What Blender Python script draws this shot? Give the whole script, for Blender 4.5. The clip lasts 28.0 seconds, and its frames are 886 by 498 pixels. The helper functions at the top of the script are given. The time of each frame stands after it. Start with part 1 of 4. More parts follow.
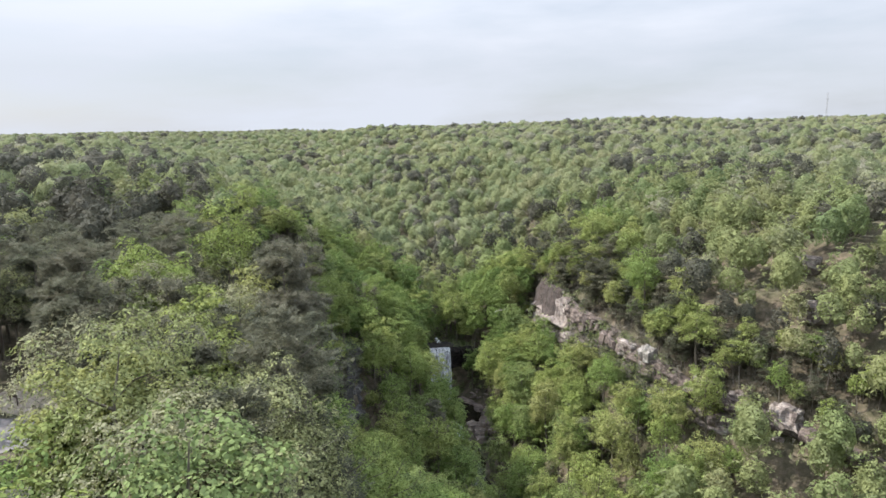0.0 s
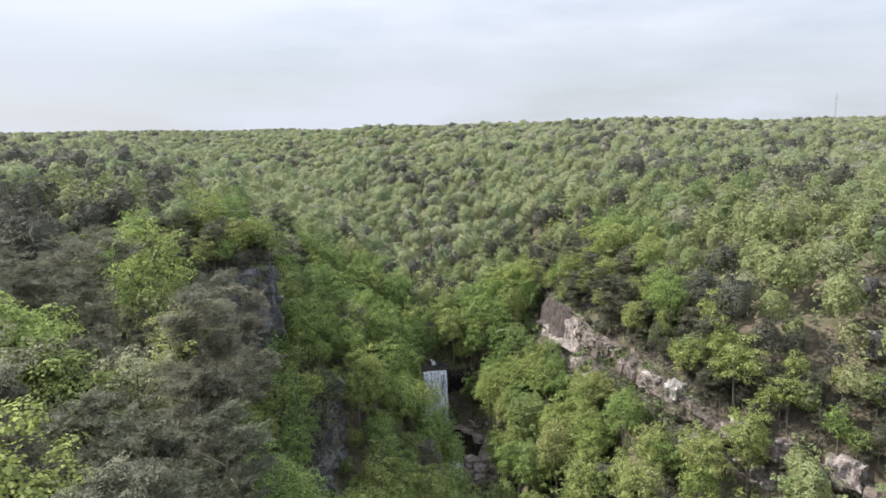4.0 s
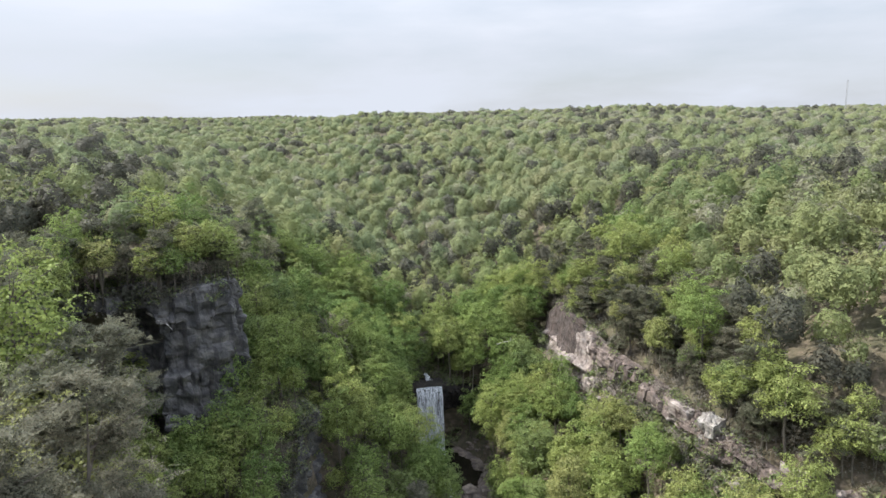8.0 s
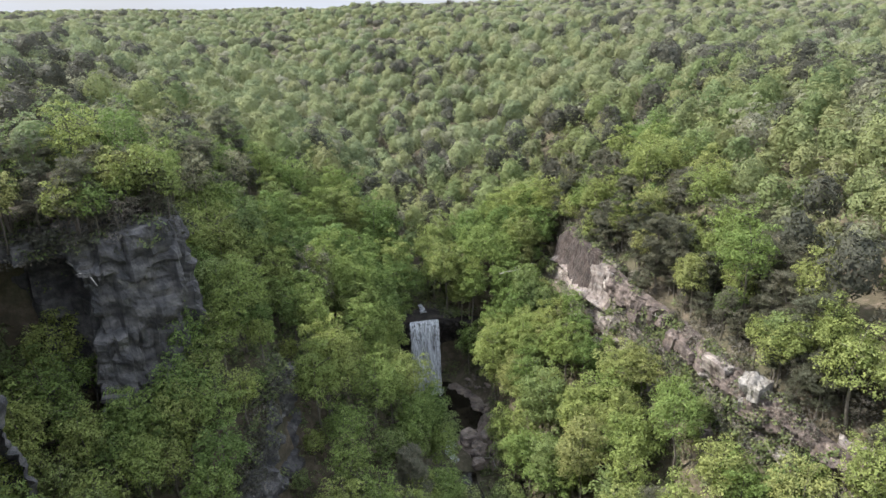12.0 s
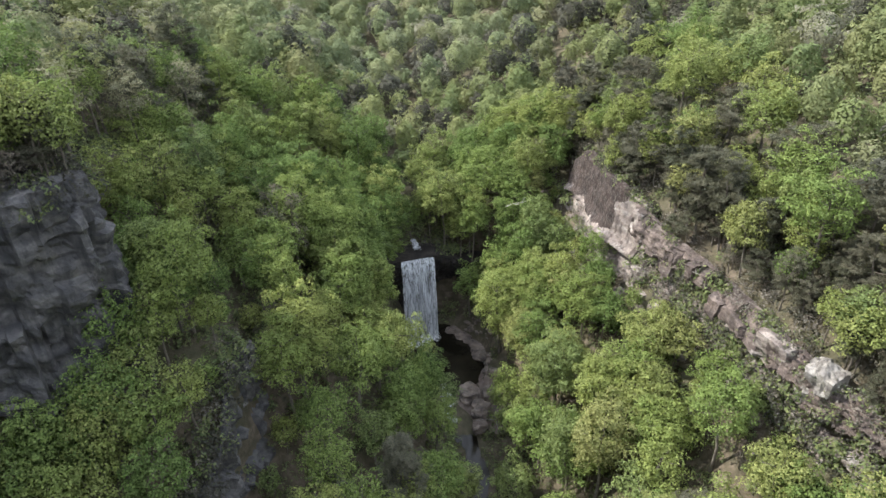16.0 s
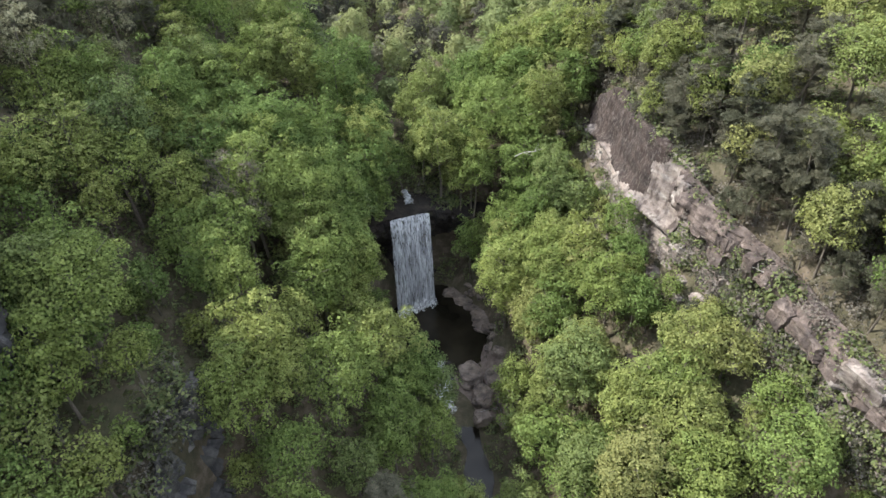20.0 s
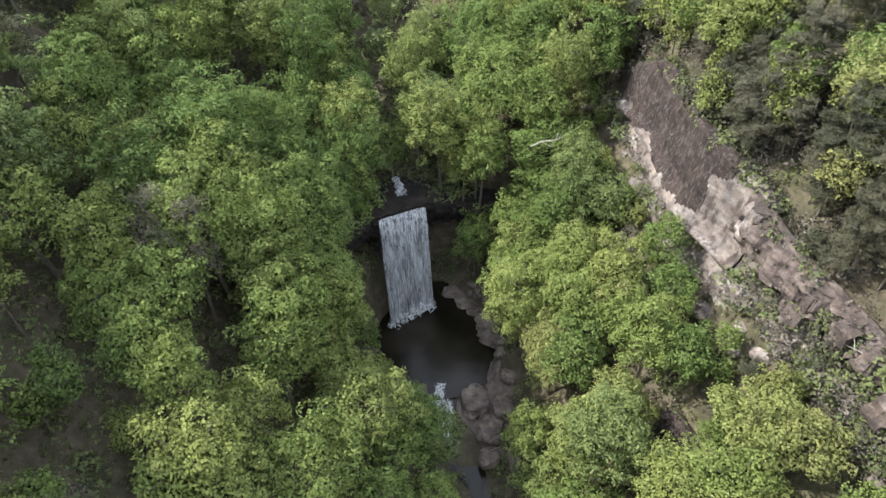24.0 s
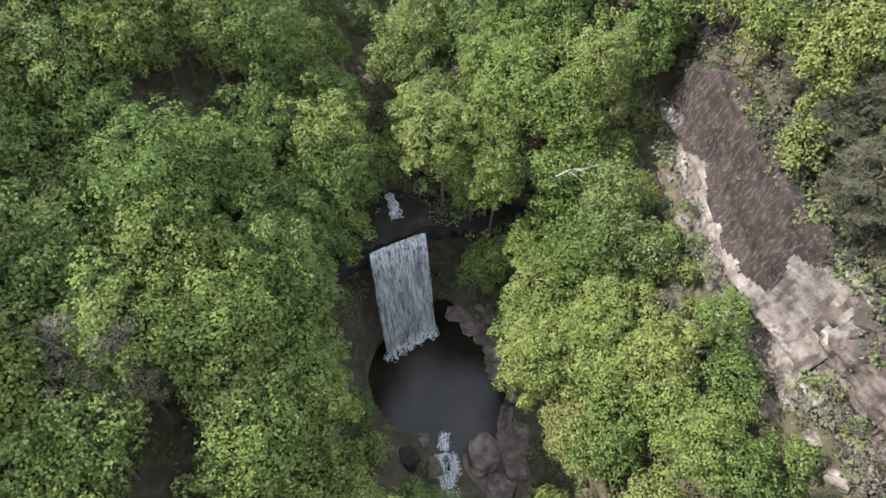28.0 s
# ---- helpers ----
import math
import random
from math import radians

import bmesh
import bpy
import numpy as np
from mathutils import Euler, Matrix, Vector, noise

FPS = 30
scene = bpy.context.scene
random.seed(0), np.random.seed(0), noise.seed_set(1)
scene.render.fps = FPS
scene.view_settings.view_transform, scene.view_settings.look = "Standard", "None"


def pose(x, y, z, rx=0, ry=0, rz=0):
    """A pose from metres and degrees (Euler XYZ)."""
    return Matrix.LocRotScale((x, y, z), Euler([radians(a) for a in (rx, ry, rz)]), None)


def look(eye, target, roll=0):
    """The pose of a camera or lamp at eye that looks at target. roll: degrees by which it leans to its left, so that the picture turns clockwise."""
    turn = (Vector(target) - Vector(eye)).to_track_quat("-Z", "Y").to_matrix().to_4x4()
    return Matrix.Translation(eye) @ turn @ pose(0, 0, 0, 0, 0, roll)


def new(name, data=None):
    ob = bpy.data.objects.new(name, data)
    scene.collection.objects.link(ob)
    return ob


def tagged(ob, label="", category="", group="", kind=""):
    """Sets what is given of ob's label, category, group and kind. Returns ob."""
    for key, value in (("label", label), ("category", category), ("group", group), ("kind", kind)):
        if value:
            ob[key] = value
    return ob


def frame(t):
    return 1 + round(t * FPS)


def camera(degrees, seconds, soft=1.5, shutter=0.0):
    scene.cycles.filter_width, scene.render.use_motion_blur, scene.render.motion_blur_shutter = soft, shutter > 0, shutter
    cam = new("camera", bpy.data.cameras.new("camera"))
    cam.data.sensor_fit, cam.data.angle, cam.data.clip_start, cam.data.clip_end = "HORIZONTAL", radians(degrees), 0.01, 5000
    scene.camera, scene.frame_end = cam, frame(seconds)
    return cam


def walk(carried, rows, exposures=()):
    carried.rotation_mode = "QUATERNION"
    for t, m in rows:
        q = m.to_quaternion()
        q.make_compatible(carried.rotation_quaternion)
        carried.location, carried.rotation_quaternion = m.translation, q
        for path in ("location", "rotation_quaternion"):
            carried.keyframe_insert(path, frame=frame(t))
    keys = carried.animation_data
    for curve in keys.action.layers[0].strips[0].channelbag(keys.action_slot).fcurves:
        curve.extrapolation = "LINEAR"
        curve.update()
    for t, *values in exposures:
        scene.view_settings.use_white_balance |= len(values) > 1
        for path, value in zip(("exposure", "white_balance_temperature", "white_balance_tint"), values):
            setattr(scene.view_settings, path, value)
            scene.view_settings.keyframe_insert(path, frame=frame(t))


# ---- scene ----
import functools

cam = camera(68.3, 28.0, 1.5)
METRES, EYE, TILT, LEAN, TURN = 180.0, 99.5, -12.0, -0.4, 0.0
ROWS = [
    (0.0, -0.0013, -0.0343, -0.0075, 0.1, 2.22, 1.85),
    (1.0, 0.0, 0.0, 0.0, 0.07, 2.22, 1.81),
    (1.5, 0.0006, 0.0172, 0.0037, 0.06, 2.23, 1.79),
    (2.0, 0.0013, 0.0341, 0.0075, 0.04, 2.21, 1.77),
    (2.5, 0.0018, 0.0513, 0.0109, 0.01, 2.22, 1.76),
    (5.5, 0.0051, 0.151, 0.0315, -0.14, 2.21, 1.63),
    (6.0, 0.0058, 0.1678, 0.0353, -0.16, 2.2, 1.61),
    (6.5, 0.0065, 0.1844, 0.039, -0.19, 2.18, 1.58),
    (7.0, 0.0071, 0.2013, 0.0427, -0.21, 2.04, 1.58),
    (7.5, 0.0082, 0.2182, 0.0461, -0.21, 1.66, 1.58),
    (8.0, 0.0089, 0.2351, 0.0497, -0.23, 1.17, 1.6),
    (8.5, 0.0095, 0.2522, 0.0532, -0.25, 0.16, 1.62),
    (9.0, 0.01, 0.2692, 0.0568, -0.28, -0.87, 1.64),
    (9.5, 0.011, 0.286, 0.0602, -0.28, -1.88, 1.65),
    (10.0, 0.0117, 0.303, 0.064, -0.29, -2.95, 1.67),
    (10.5, 0.0125, 0.3202, 0.0674, -0.3, -4.08, 1.68),
    (11.0, 0.0134, 0.3375, 0.0712, -0.3, -5.28, 1.72),
    (11.5, 0.0143, 0.3549, 0.0747, -0.31, -6.46, 1.72),
    (12.0, 0.0152, 0.3723, 0.0785, -0.3, -7.62, 1.74),
    (12.5, 0.016, 0.3904, 0.0817, -0.32, -8.74, 1.78),
    (14.5, 0.0183, 0.4631, 0.0962, -0.4, -13.55, 1.89),
    (15.0, 0.019, 0.4816, 0.0997, -0.41, -14.75, 1.9),
    (15.5, 0.0197, 0.4999, 0.1034, -0.43, -15.96, 1.92),
    (16.0, 0.0205, 0.5185, 0.1073, -0.45, -17.15, 1.95),
    (16.5, 0.0216, 0.5371, 0.1108, -0.44, -18.32, 1.98),
    (17.0, 0.022, 0.5559, 0.1143, -0.49, -19.51, 1.99),
    (17.5, 0.023, 0.5746, 0.1181, -0.49, -20.71, 2.02),
    (18.0, 0.0232, 0.5935, 0.1219, -0.53, -21.93, 2.0),
    (18.5, 0.0239, 0.6124, 0.1255, -0.56, -23.13, 2.02),
    (19.0, 0.0242, 0.6314, 0.1292, -0.59, -24.36, 2.04),
    (19.5, 0.0247, 0.6505, 0.1328, -0.61, -25.56, 2.06),
    (20.0, 0.0253, 0.6697, 0.1367, -0.61, -26.75, 2.08),
    (20.5, 0.0254, 0.6893, 0.1406, -0.67, -27.91, 2.08),
    (21.0, 0.0257, 0.709, 0.1446, -0.7, -29.05, 2.1),
    (21.5, 0.0266, 0.7285, 0.1485, -0.69, -30.16, 2.14),
    (23.5, 0.0274, 0.8064, 0.164, -0.86, -34.55, 2.27),
    (24.0, 0.0278, 0.8254, 0.1678, -0.86, -35.61, 2.31),
    (24.5, 0.0277, 0.8446, 0.1715, -0.92, -36.71, 2.32),
    (25.0, 0.028, 0.8637, 0.1752, -0.96, -37.81, 2.36),
    (25.5, 0.0284, 0.8828, 0.1793, -0.98, -38.97, 2.39),
    (26.0, 0.0286, 0.9021, 0.183, -1.0, -40.18, 2.41),
    (26.5, 0.029, 0.9216, 0.187, -1.01, -41.44, 2.46),
    (27.0, 0.0289, 0.9411, 0.191, -1.03, -42.71, 2.48),
    (27.5, 0.0292, 0.9604, 0.195, -1.0, -44.0, 2.52),
    (28.0, 0.0291, 0.9794, 0.1989, -1.03, -45.29, 2.55),
]
walk(cam, [(t, pose(0, 0, EYE, TILT, LEAN, TURN) @ pose(METRES * x, METRES * y, METRES * z, 90 + pitch, roll, yaw)) for t, x, y, z, yaw, pitch, roll in ROWS], [(0.0, 0.72), (28.0, 0.72)])

# ---- light ----
SUN_FROM = Vector((-0.92, 0.24, 1.0)).normalized()
world = bpy.data.worlds.new("sky")
scene.world = world
world.use_nodes = True
wn, wl = world.node_tree.nodes, world.node_tree.links
wn.clear()
w_out = wn.new("ShaderNodeOutputWorld")
w_sky_bg = wn.new("ShaderNodeBackground")
w_cloud_bg = wn.new("ShaderNodeBackground")
w_mix = wn.new("ShaderNodeMixShader")
w_sky = wn.new("ShaderNodeTexSky")
w_sky.sky_type = "NISHITA"
w_sky.sun_disc = False
w_sky.sun_elevation = math.asin(SUN_FROM.z)
w_sky.sun_rotation = math.atan2(SUN_FROM.x, SUN_FROM.y)
w_sky.air_density, w_sky.dust_density = 1.0, 1.85
w_sky_bg.inputs["Strength"].default_value = 0.078
w_coord = wn.new("ShaderNodeTexCoord")
w_map = wn.new("ShaderNodeMapping")
w_map.inputs["Scale"].default_value = (1.2, 1.2, 5.5)
w_map.inputs["Rotation"].default_value = (0.0, 0.12, 0.3)
w_noise = wn.new("ShaderNodeTexNoise")
w_noise.inputs["Scale"].default_value = 2.2
w_noise.inputs["Detail"].default_value = 6.0
w_noise.inputs["Roughness"].default_value = 0.55
w_ramp = wn.new("ShaderNodeValToRGB")
w_ramp.color_ramp.elements[0].position, w_ramp.color_ramp.elements[1].position = 0.25, 0.62
w_ramp.color_ramp.elements[0].color = (0.55, 0.55, 0.55, 1)
w_ramp.color_ramp.elements[1].color = (1, 1, 1, 1)
w_tint = wn.new("ShaderNodeMix")
w_tint.data_type = "RGBA"
w_tint.inputs[6].default_value = (0.462, 0.492, 0.556, 1)
w_tint.inputs[7].default_value = (0.49, 0.545, 0.65, 1)
w_high = wn.new("ShaderNodeMapRange")
w_high.inputs["From Min"].default_value, w_high.inputs["From Max"].default_value = 0.25, 0.75
w_split = wn.new("ShaderNodeSeparateXYZ")
w_rise = wn.new("ShaderNodeMapRange")
w_rise.inputs["From Min"].default_value, w_rise.inputs["From Max"].default_value = 0.1, 0.8
w_rise.inputs["To Min"].default_value, w_rise.inputs["To Max"].default_value = 1.0, 2.5
wl.new(w_coord.outputs["Generated"], w_split.inputs[0])
wl.new(w_split.outputs["Z"], w_rise.inputs["Value"])
wl.new(w_split.outputs["Z"], w_high.inputs["Value"])
wl.new(w_high.outputs["Result"], w_tint.inputs[0])
wl.new(w_tint.outputs[2], w_cloud_bg.inputs["Color"])
wl.new(w_rise.outputs["Result"], w_cloud_bg.inputs["Strength"])
wl.new(w_coord.outputs["Generated"], w_map.inputs["Vector"])
wl.new(w_map.outputs["Vector"], w_noise.inputs["Vector"])
wl.new(w_noise.outputs["Fac"], w_ramp.inputs["Fac"])
wl.new(w_ramp.outputs["Color"], w_mix.inputs["Fac"])
wl.new(w_sky.outputs["Color"], w_sky_bg.inputs["Color"])
wl.new(w_sky_bg.outputs["Background"], w_mix.inputs[1])
wl.new(w_cloud_bg.outputs["Background"], w_mix.inputs[2])
wl.new(w_mix.outputs["Shader"], w_out.inputs["Surface"])

sun = new("sun", bpy.data.lights.new("sun", "SUN"))
sun.data.energy, sun.data.angle, sun.data.color = 5.0, radians(0.6), (1.0, 0.96, 0.885)
sun.matrix_world = look(SUN_FROM * 300, (0, 0, 0))

# ---- materials ----
def node(mat, kind, **inputs):
    n = mat.node_tree.nodes.new(kind)
    for key, value in inputs.items():
        n.inputs[key.replace("_", " ")].default_value = value
    return n


def ramp(mat, fac, stops):
    n = mat.node_tree.nodes.new("ShaderNodeValToRGB")
    els = n.color_ramp.elements
    while len(els) < len(stops):
        els.new(0.5)
    for e, (p, c) in zip(els, stops):
        e.position, e.color = p, (*c, 1)
    mat.node_tree.links.new(fac, n.inputs["Fac"])
    return n.outputs["Color"]


def mixed(mat, a, b, fac, blend="MIX"):
    n = mat.node_tree.nodes.new("ShaderNodeMix")
    n.data_type, n.blend_type = "RGBA", blend
    for value, socket in ((fac, n.inputs[0]), (a, n.inputs[6]), (b, n.inputs[7])):
        if isinstance(value, bpy.types.NodeSocket):
            mat.node_tree.links.new(value, socket)
        else:
            socket.default_value = value if isinstance(value, float) else (*value, 1)
    return n.outputs[2]


def noise_of(mat, scale, detail=4.0, rough=0.55, stretch=(1, 1, 1)):
    """Noise in world-size object coordinates."""
    c = mat.node_tree.nodes.new("ShaderNodeNewGeometry")
    m = mat.node_tree.nodes.new("ShaderNodeMapping")
    m.inputs["Scale"].default_value = stretch
    n = node(mat, "ShaderNodeTexNoise", Scale=scale, Detail=detail, Roughness=rough)
    mat.node_tree.links.new(c.outputs["Position"], m.inputs["Vector"])
    mat.node_tree.links.new(m.outputs["Vector"], n.inputs["Vector"])
    return n.outputs["Fac"]


def material(name):
    mat = bpy.data.materials.new(name)
    mat.use_nodes = True
    return mat, mat.node_tree.nodes["Principled BSDF"]


def bumped(mat, bsdf, height, distance, strength=0.6):
    b = node(mat, "ShaderNodeBump", Distance=distance, Strength=strength)
    mat.node_tree.links.new(height, b.inputs["Height"])
    mat.node_tree.links.new(b.outputs["Normal"], bsdf.inputs["Normal"])


def leaf_material(name, colours, single, through_light=0.3, leaf_scale=4.5, cover=0.5, ruffle=1.35, haze_mix=0.26):
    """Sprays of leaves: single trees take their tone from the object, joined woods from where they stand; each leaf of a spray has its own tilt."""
    mat, bsdf = material(name)
    nt = mat.node_tree
    geo = nt.nodes.new("ShaderNodeNewGeometry")
    if single:
        info = nt.nodes.new("ShaderNodeObjectInfo")
        tone = ramp(mat, info.outputs["Random"], colours)
    else:
        each_tree = nt.nodes.new("ShaderNodeAttribute")
        each_tree.attribute_name = "tone"
        # distance haze is painted in: each tone fades toward a pale grey
        tone = ramp(mat, each_tree.outputs["Fac"], [(p, tuple(c[i] * (1 - haze_mix) + (0.216, 0.208, 0.200)[i] * haze_mix for i in range(3))) for p, c in colours])
    fine = ramp(mat, noise_of(mat, 0.9, 3.0, 0.6), [(0.3, (0.80, 0.82, 0.80)), (0.7, (1.17, 1.15, 1.12))])
    tone = mixed(mat, tone, fine, 1.0, "MULTIPLY")
    cells = node(mat, "ShaderNodeTexVoronoi", Scale=leaf_scale)
    nt.links.new(geo.outputs["Position"], cells.inputs["Vector"])
    split = nt.nodes.new("ShaderNodeSeparateColor")
    nt.links.new(cells.outputs["Color"], split.inputs[0])
    each = ramp(mat, split.outputs[0], [(0.0, (0.68, 0.71, 0.68)), (1.0, (1.36, 1.33, 1.28))] if single else [(0.0, (0.90, 0.91, 0.90)), (1.0, (1.08, 1.07, 1.06))])
    tone = mixed(mat, tone, each, 1.0, "MULTIPLY")
    tilt = nt.nodes.new("ShaderNodeVectorMath")
    tilt.operation = "MULTIPLY_ADD"
    tilt.inputs[1].default_value = (ruffle,) * 3
    tilt.inputs[2].default_value = (-ruffle / 2,) * 3
    nt.links.new(cells.outputs["Color"], tilt.inputs[0])
    if not single:
        # whole sprays lean as one, about a metre and a half across
        clumps = node(mat, "ShaderNodeTexVoronoi", Scale=0.75)
        nt.links.new(geo.outputs["Position"], clumps.inputs["Vector"])
        lean_way = nt.nodes.new("ShaderNodeVectorMath")
        lean_way.operation = "MULTIPLY_ADD"
        lean_way.inputs[1].default_value = (0.9,) * 3
        lean_way.inputs[2].default_value = (-0.45,) * 3
        nt.links.new(clumps.outputs["Color"], lean_way.inputs[0])
        both = nt.nodes.new("ShaderNodeVectorMath")
        nt.links.new(lean_way.outputs[0], both.inputs[0])
        nt.links.new(geo.outputs["Normal"], both.inputs[1])
    total = nt.nodes.new("ShaderNodeVectorMath")
    nt.links.new(tilt.outputs[0], total.inputs[0])
    nt.links.new(geo.outputs["Normal"] if single else both.outputs[0], total.inputs[1])
    unit = nt.nodes.new("ShaderNodeVectorMath")
    unit.operation = "NORMALIZE"
    nt.links.new(total.outputs[0], unit.inputs[0])
    nt.links.new(tone, bsdf.inputs["Base Color"])
    nt.links.new(unit.outputs[0], bsdf.inputs["Normal"])
    bsdf.inputs["Roughness"].default_value = 0.6
    bsdf.inputs["Specular IOR Level"].default_value = 0.08
    tr = nt.nodes.new("ShaderNodeBsdfTranslucent")
    nt.links.new(tone, tr.inputs["Color"])
    nt.links.new(unit.outputs[0], tr.inputs["Normal"])
    mx = nt.nodes.new("ShaderNodeMixShader")
    mx.inputs[0].default_value = through_light
    nt.links.new(bsdf.outputs[0], mx.inputs[1])
    nt.links.new(tr.outputs[0], mx.inputs[2])
    gap = nt.nodes.new("ShaderNodeMath")
    gap.operation = "GREATER_THAN"
    gap.inputs[1].default_value = cover
    nt.links.new(cells.outputs["Distance"], gap.inputs[0])
    clear = nt.nodes.new("ShaderNodeBsdfTransparent")
    cut = nt.nodes.new("ShaderNodeMixShader")
    nt.links.new(gap.outputs[0], cut.inputs[0])
    nt.links.new(mx.outputs[0], cut.inputs[1])
    nt.links.new(clear.outputs[0], cut.inputs[2])
    nt.links.new(cut.outputs[0], nt.nodes["Material Output"].inputs["Surface"])
    return mat


GREENS = [(0.0, (0.168, 0.242, 0.084)), (0.3, (0.212, 0.284, 0.095)), (0.55, (0.258, 0.318, 0.107)),
          (0.8, (0.302, 0.342, 0.121)), (1.0, (0.200, 0.262, 0.112))]
LIMES = [(0.0, (0.240, 0.298, 0.108)), (0.5, (0.288, 0.328, 0.120)), (1.0, (0.312, 0.322, 0.138))]
PALES = [(0.0, (0.285, 0.300, 0.165)), (0.4, (0.255, 0.285, 0.130)), (0.7, (0.330, 0.325, 0.225)), (1.0, (0.280, 0.280, 0.175))]
PINES = [(0.0, (0.122, 0.130, 0.094)), (0.5, (0.147, 0.149, 0.110)), (1.0, (0.172, 0.165, 0.126))]
TWIGS = [(0.0, (0.210, 0.188, 0.162)), (0.5, (0.265, 0.236, 0.204)), (1.0, (0.190, 0.172, 0.150))]
LEAF = {}
for kind_name, tones, thru, size, cover in (("green", GREENS, 0.37, 3.3, 0.46), ("lime", LIMES, 0.37, 3.3, 0.46), ("pale", PALES, 0.34, 5.0, 0.44),
                                            ("pine", PINES, 0.32, 10.0, 0.47), ("twig", TWIGS, 0.25, 8.0, 0.34)):
    LEAF[kind_name] = leaf_material(kind_name + "_leaves", tones, True, thru, size, cover, 1.5)
    # share of haze put into the leaf colours, stronger on the plateau
    for where, haze in (("_slope", 0.20), ("_plateau", 0.36)):
        LEAF[kind_name + where] = leaf_material(kind_name + where + "_leaves", [(p, tuple(k * (0.52 if kind_name == "pine" else 0.82 if where == "_slope" else 0.90) for k in c)) for p, c in tones], False, thru, 2.8, cover + 0.10, 0.6, haze if kind_name != "pine" else haze * 0.5)


def bark_material(name, dark, light):
    mat, bsdf = material(name)
    tone = ramp(mat, noise_of(mat, 5.0, 5.0, 0.6, (1, 1, 0.25)), [(0.3, dark), (0.7, light)])
    mat.node_tree.links.new(tone, bsdf.inputs["Base Color"])
    bsdf.inputs["Roughness"].default_value = 0.9
    return mat


BARK = bark_material("grey_brown_bark", (0.085, 0.070, 0.055), (0.20, 0.175, 0.145))
BARK_PALE = bark_material("bleached_dead_wood", (0.24, 0.22, 0.20), (0.50, 0.47, 0.43))


def ground_material():
    mat, bsdf = material("leaf_litter_ground")
    litter = ramp(mat, noise_of(mat, 0.55, 8.0, 0.65), [(0.3, (0.050, 0.045, 0.028)), (0.5, (0.095, 0.078, 0.050)), (0.72, (0.190, 0.148, 0.115))])
    moss = ramp(mat, noise_of(mat, 0.25, 5.0, 0.6), [(0.35, (0.040, 0.052, 0.022)), (0.7, (0.080, 0.095, 0.040))])
    where = ramp(mat, noise_of(mat, 0.08, 4.0, 0.6), [(0.44, (0, 0, 0)), (0.66, (0.5, 0.5, 0.5))])
    tone = mixed(mat, litter, moss, where)
    mat.node_tree.links.new(tone, bsdf.inputs["Base Color"])
    bsdf.inputs["Roughness"].default_value = 0.95
    bumped(mat, bsdf, noise_of(mat, 1.8, 6.0, 0.65), 0.4)
    return mat


def rock_material(name, dark, mid, light, stain, stain_amount=0.5, band=0.55, fleck=0.7):
    """Bedded sandstone: faint beds, blotches, streaks that run down the face."""
    mat, bsdf = material(name)
    beds = noise_of(mat, band, 5.0, 0.65, (0.5, 0.5, 1.8))
    tone = ramp(mat, beds, [(0.32, dark), (0.5, mid), (0.68, light)])
    blot = ramp(mat, noise_of(mat, 0.45, 6.0, 0.65), [(0.35, (0.55, 0.55, 0.57)), (0.65, (1.2, 1.17, 1.12))])
    tone = mixed(mat, tone, blot, 1.0, "MULTIPLY")
    streak = ramp(mat, noise_of(mat, fleck, 6.0, 0.68, (1.0, 1.0, 0.3)), [(0.50, (0, 0, 0)), (0.62, (stain_amount,) * 3)])
    tone = mixed(mat, tone, stain, streak)
    mat.node_tree.links.new(tone, bsdf.inputs["Base Color"])
    bsdf.inputs["Roughness"].default_value = 0.88
    bumped(mat, bsdf, noise_of(mat, 2.4, 8.0, 0.7), 0.35, 0.8)
    return mat


GROUND = ground_material()
ROCK_PALE = rock_material("pale_pink_sandstone", (0.16, 0.128, 0.116), (0.27, 0.232, 0.214), (0.42, 0.390, 0.365), (0.070, 0.052, 0.047), 0.85)
ROCK_WHITE = rock_material("white_weathered_sandstone", (0.17, 0.155, 0.142), (0.29, 0.275, 0.258), (0.44, 0.425, 0.405), (0.07, 0.060, 0.054), 0.75)
ROCK_PINK = rock_material("pink_broken_sandstone", (0.080, 0.062, 0.056), (0.145, 0.115, 0.103), (0.24, 0.200, 0.182), (0.060, 0.045, 0.040), 0.8, 0.8, 1.1)
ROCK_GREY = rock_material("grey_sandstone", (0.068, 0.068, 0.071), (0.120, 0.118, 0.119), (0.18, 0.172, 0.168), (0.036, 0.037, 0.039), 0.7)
# wet rock, with the alcove's deep shade also put into its colours
ROCK_WET_SHADED = rock_material("wet_brown_shaded_rock", (0.016, 0.014, 0.012), (0.032, 0.026, 0.022), (0.064, 0.051, 0.043), (0.012, 0.012, 0.011), 0.7)
ROCK_BROWN = rock_material("brown_lichened_slab", (0.022, 0.014, 0.012), (0.040, 0.027, 0.0235), (0.066, 0.048, 0.043), (0.22, 0.195, 0.18), 0.38, 0.55, 2.6)
ROCK_TAN = rock_material("tan_stream_rock", (0.13, 0.104, 0.088), (0.23, 0.188, 0.160), (0.35, 0.297, 0.260), (0.045, 0.038, 0.034), 0.6)

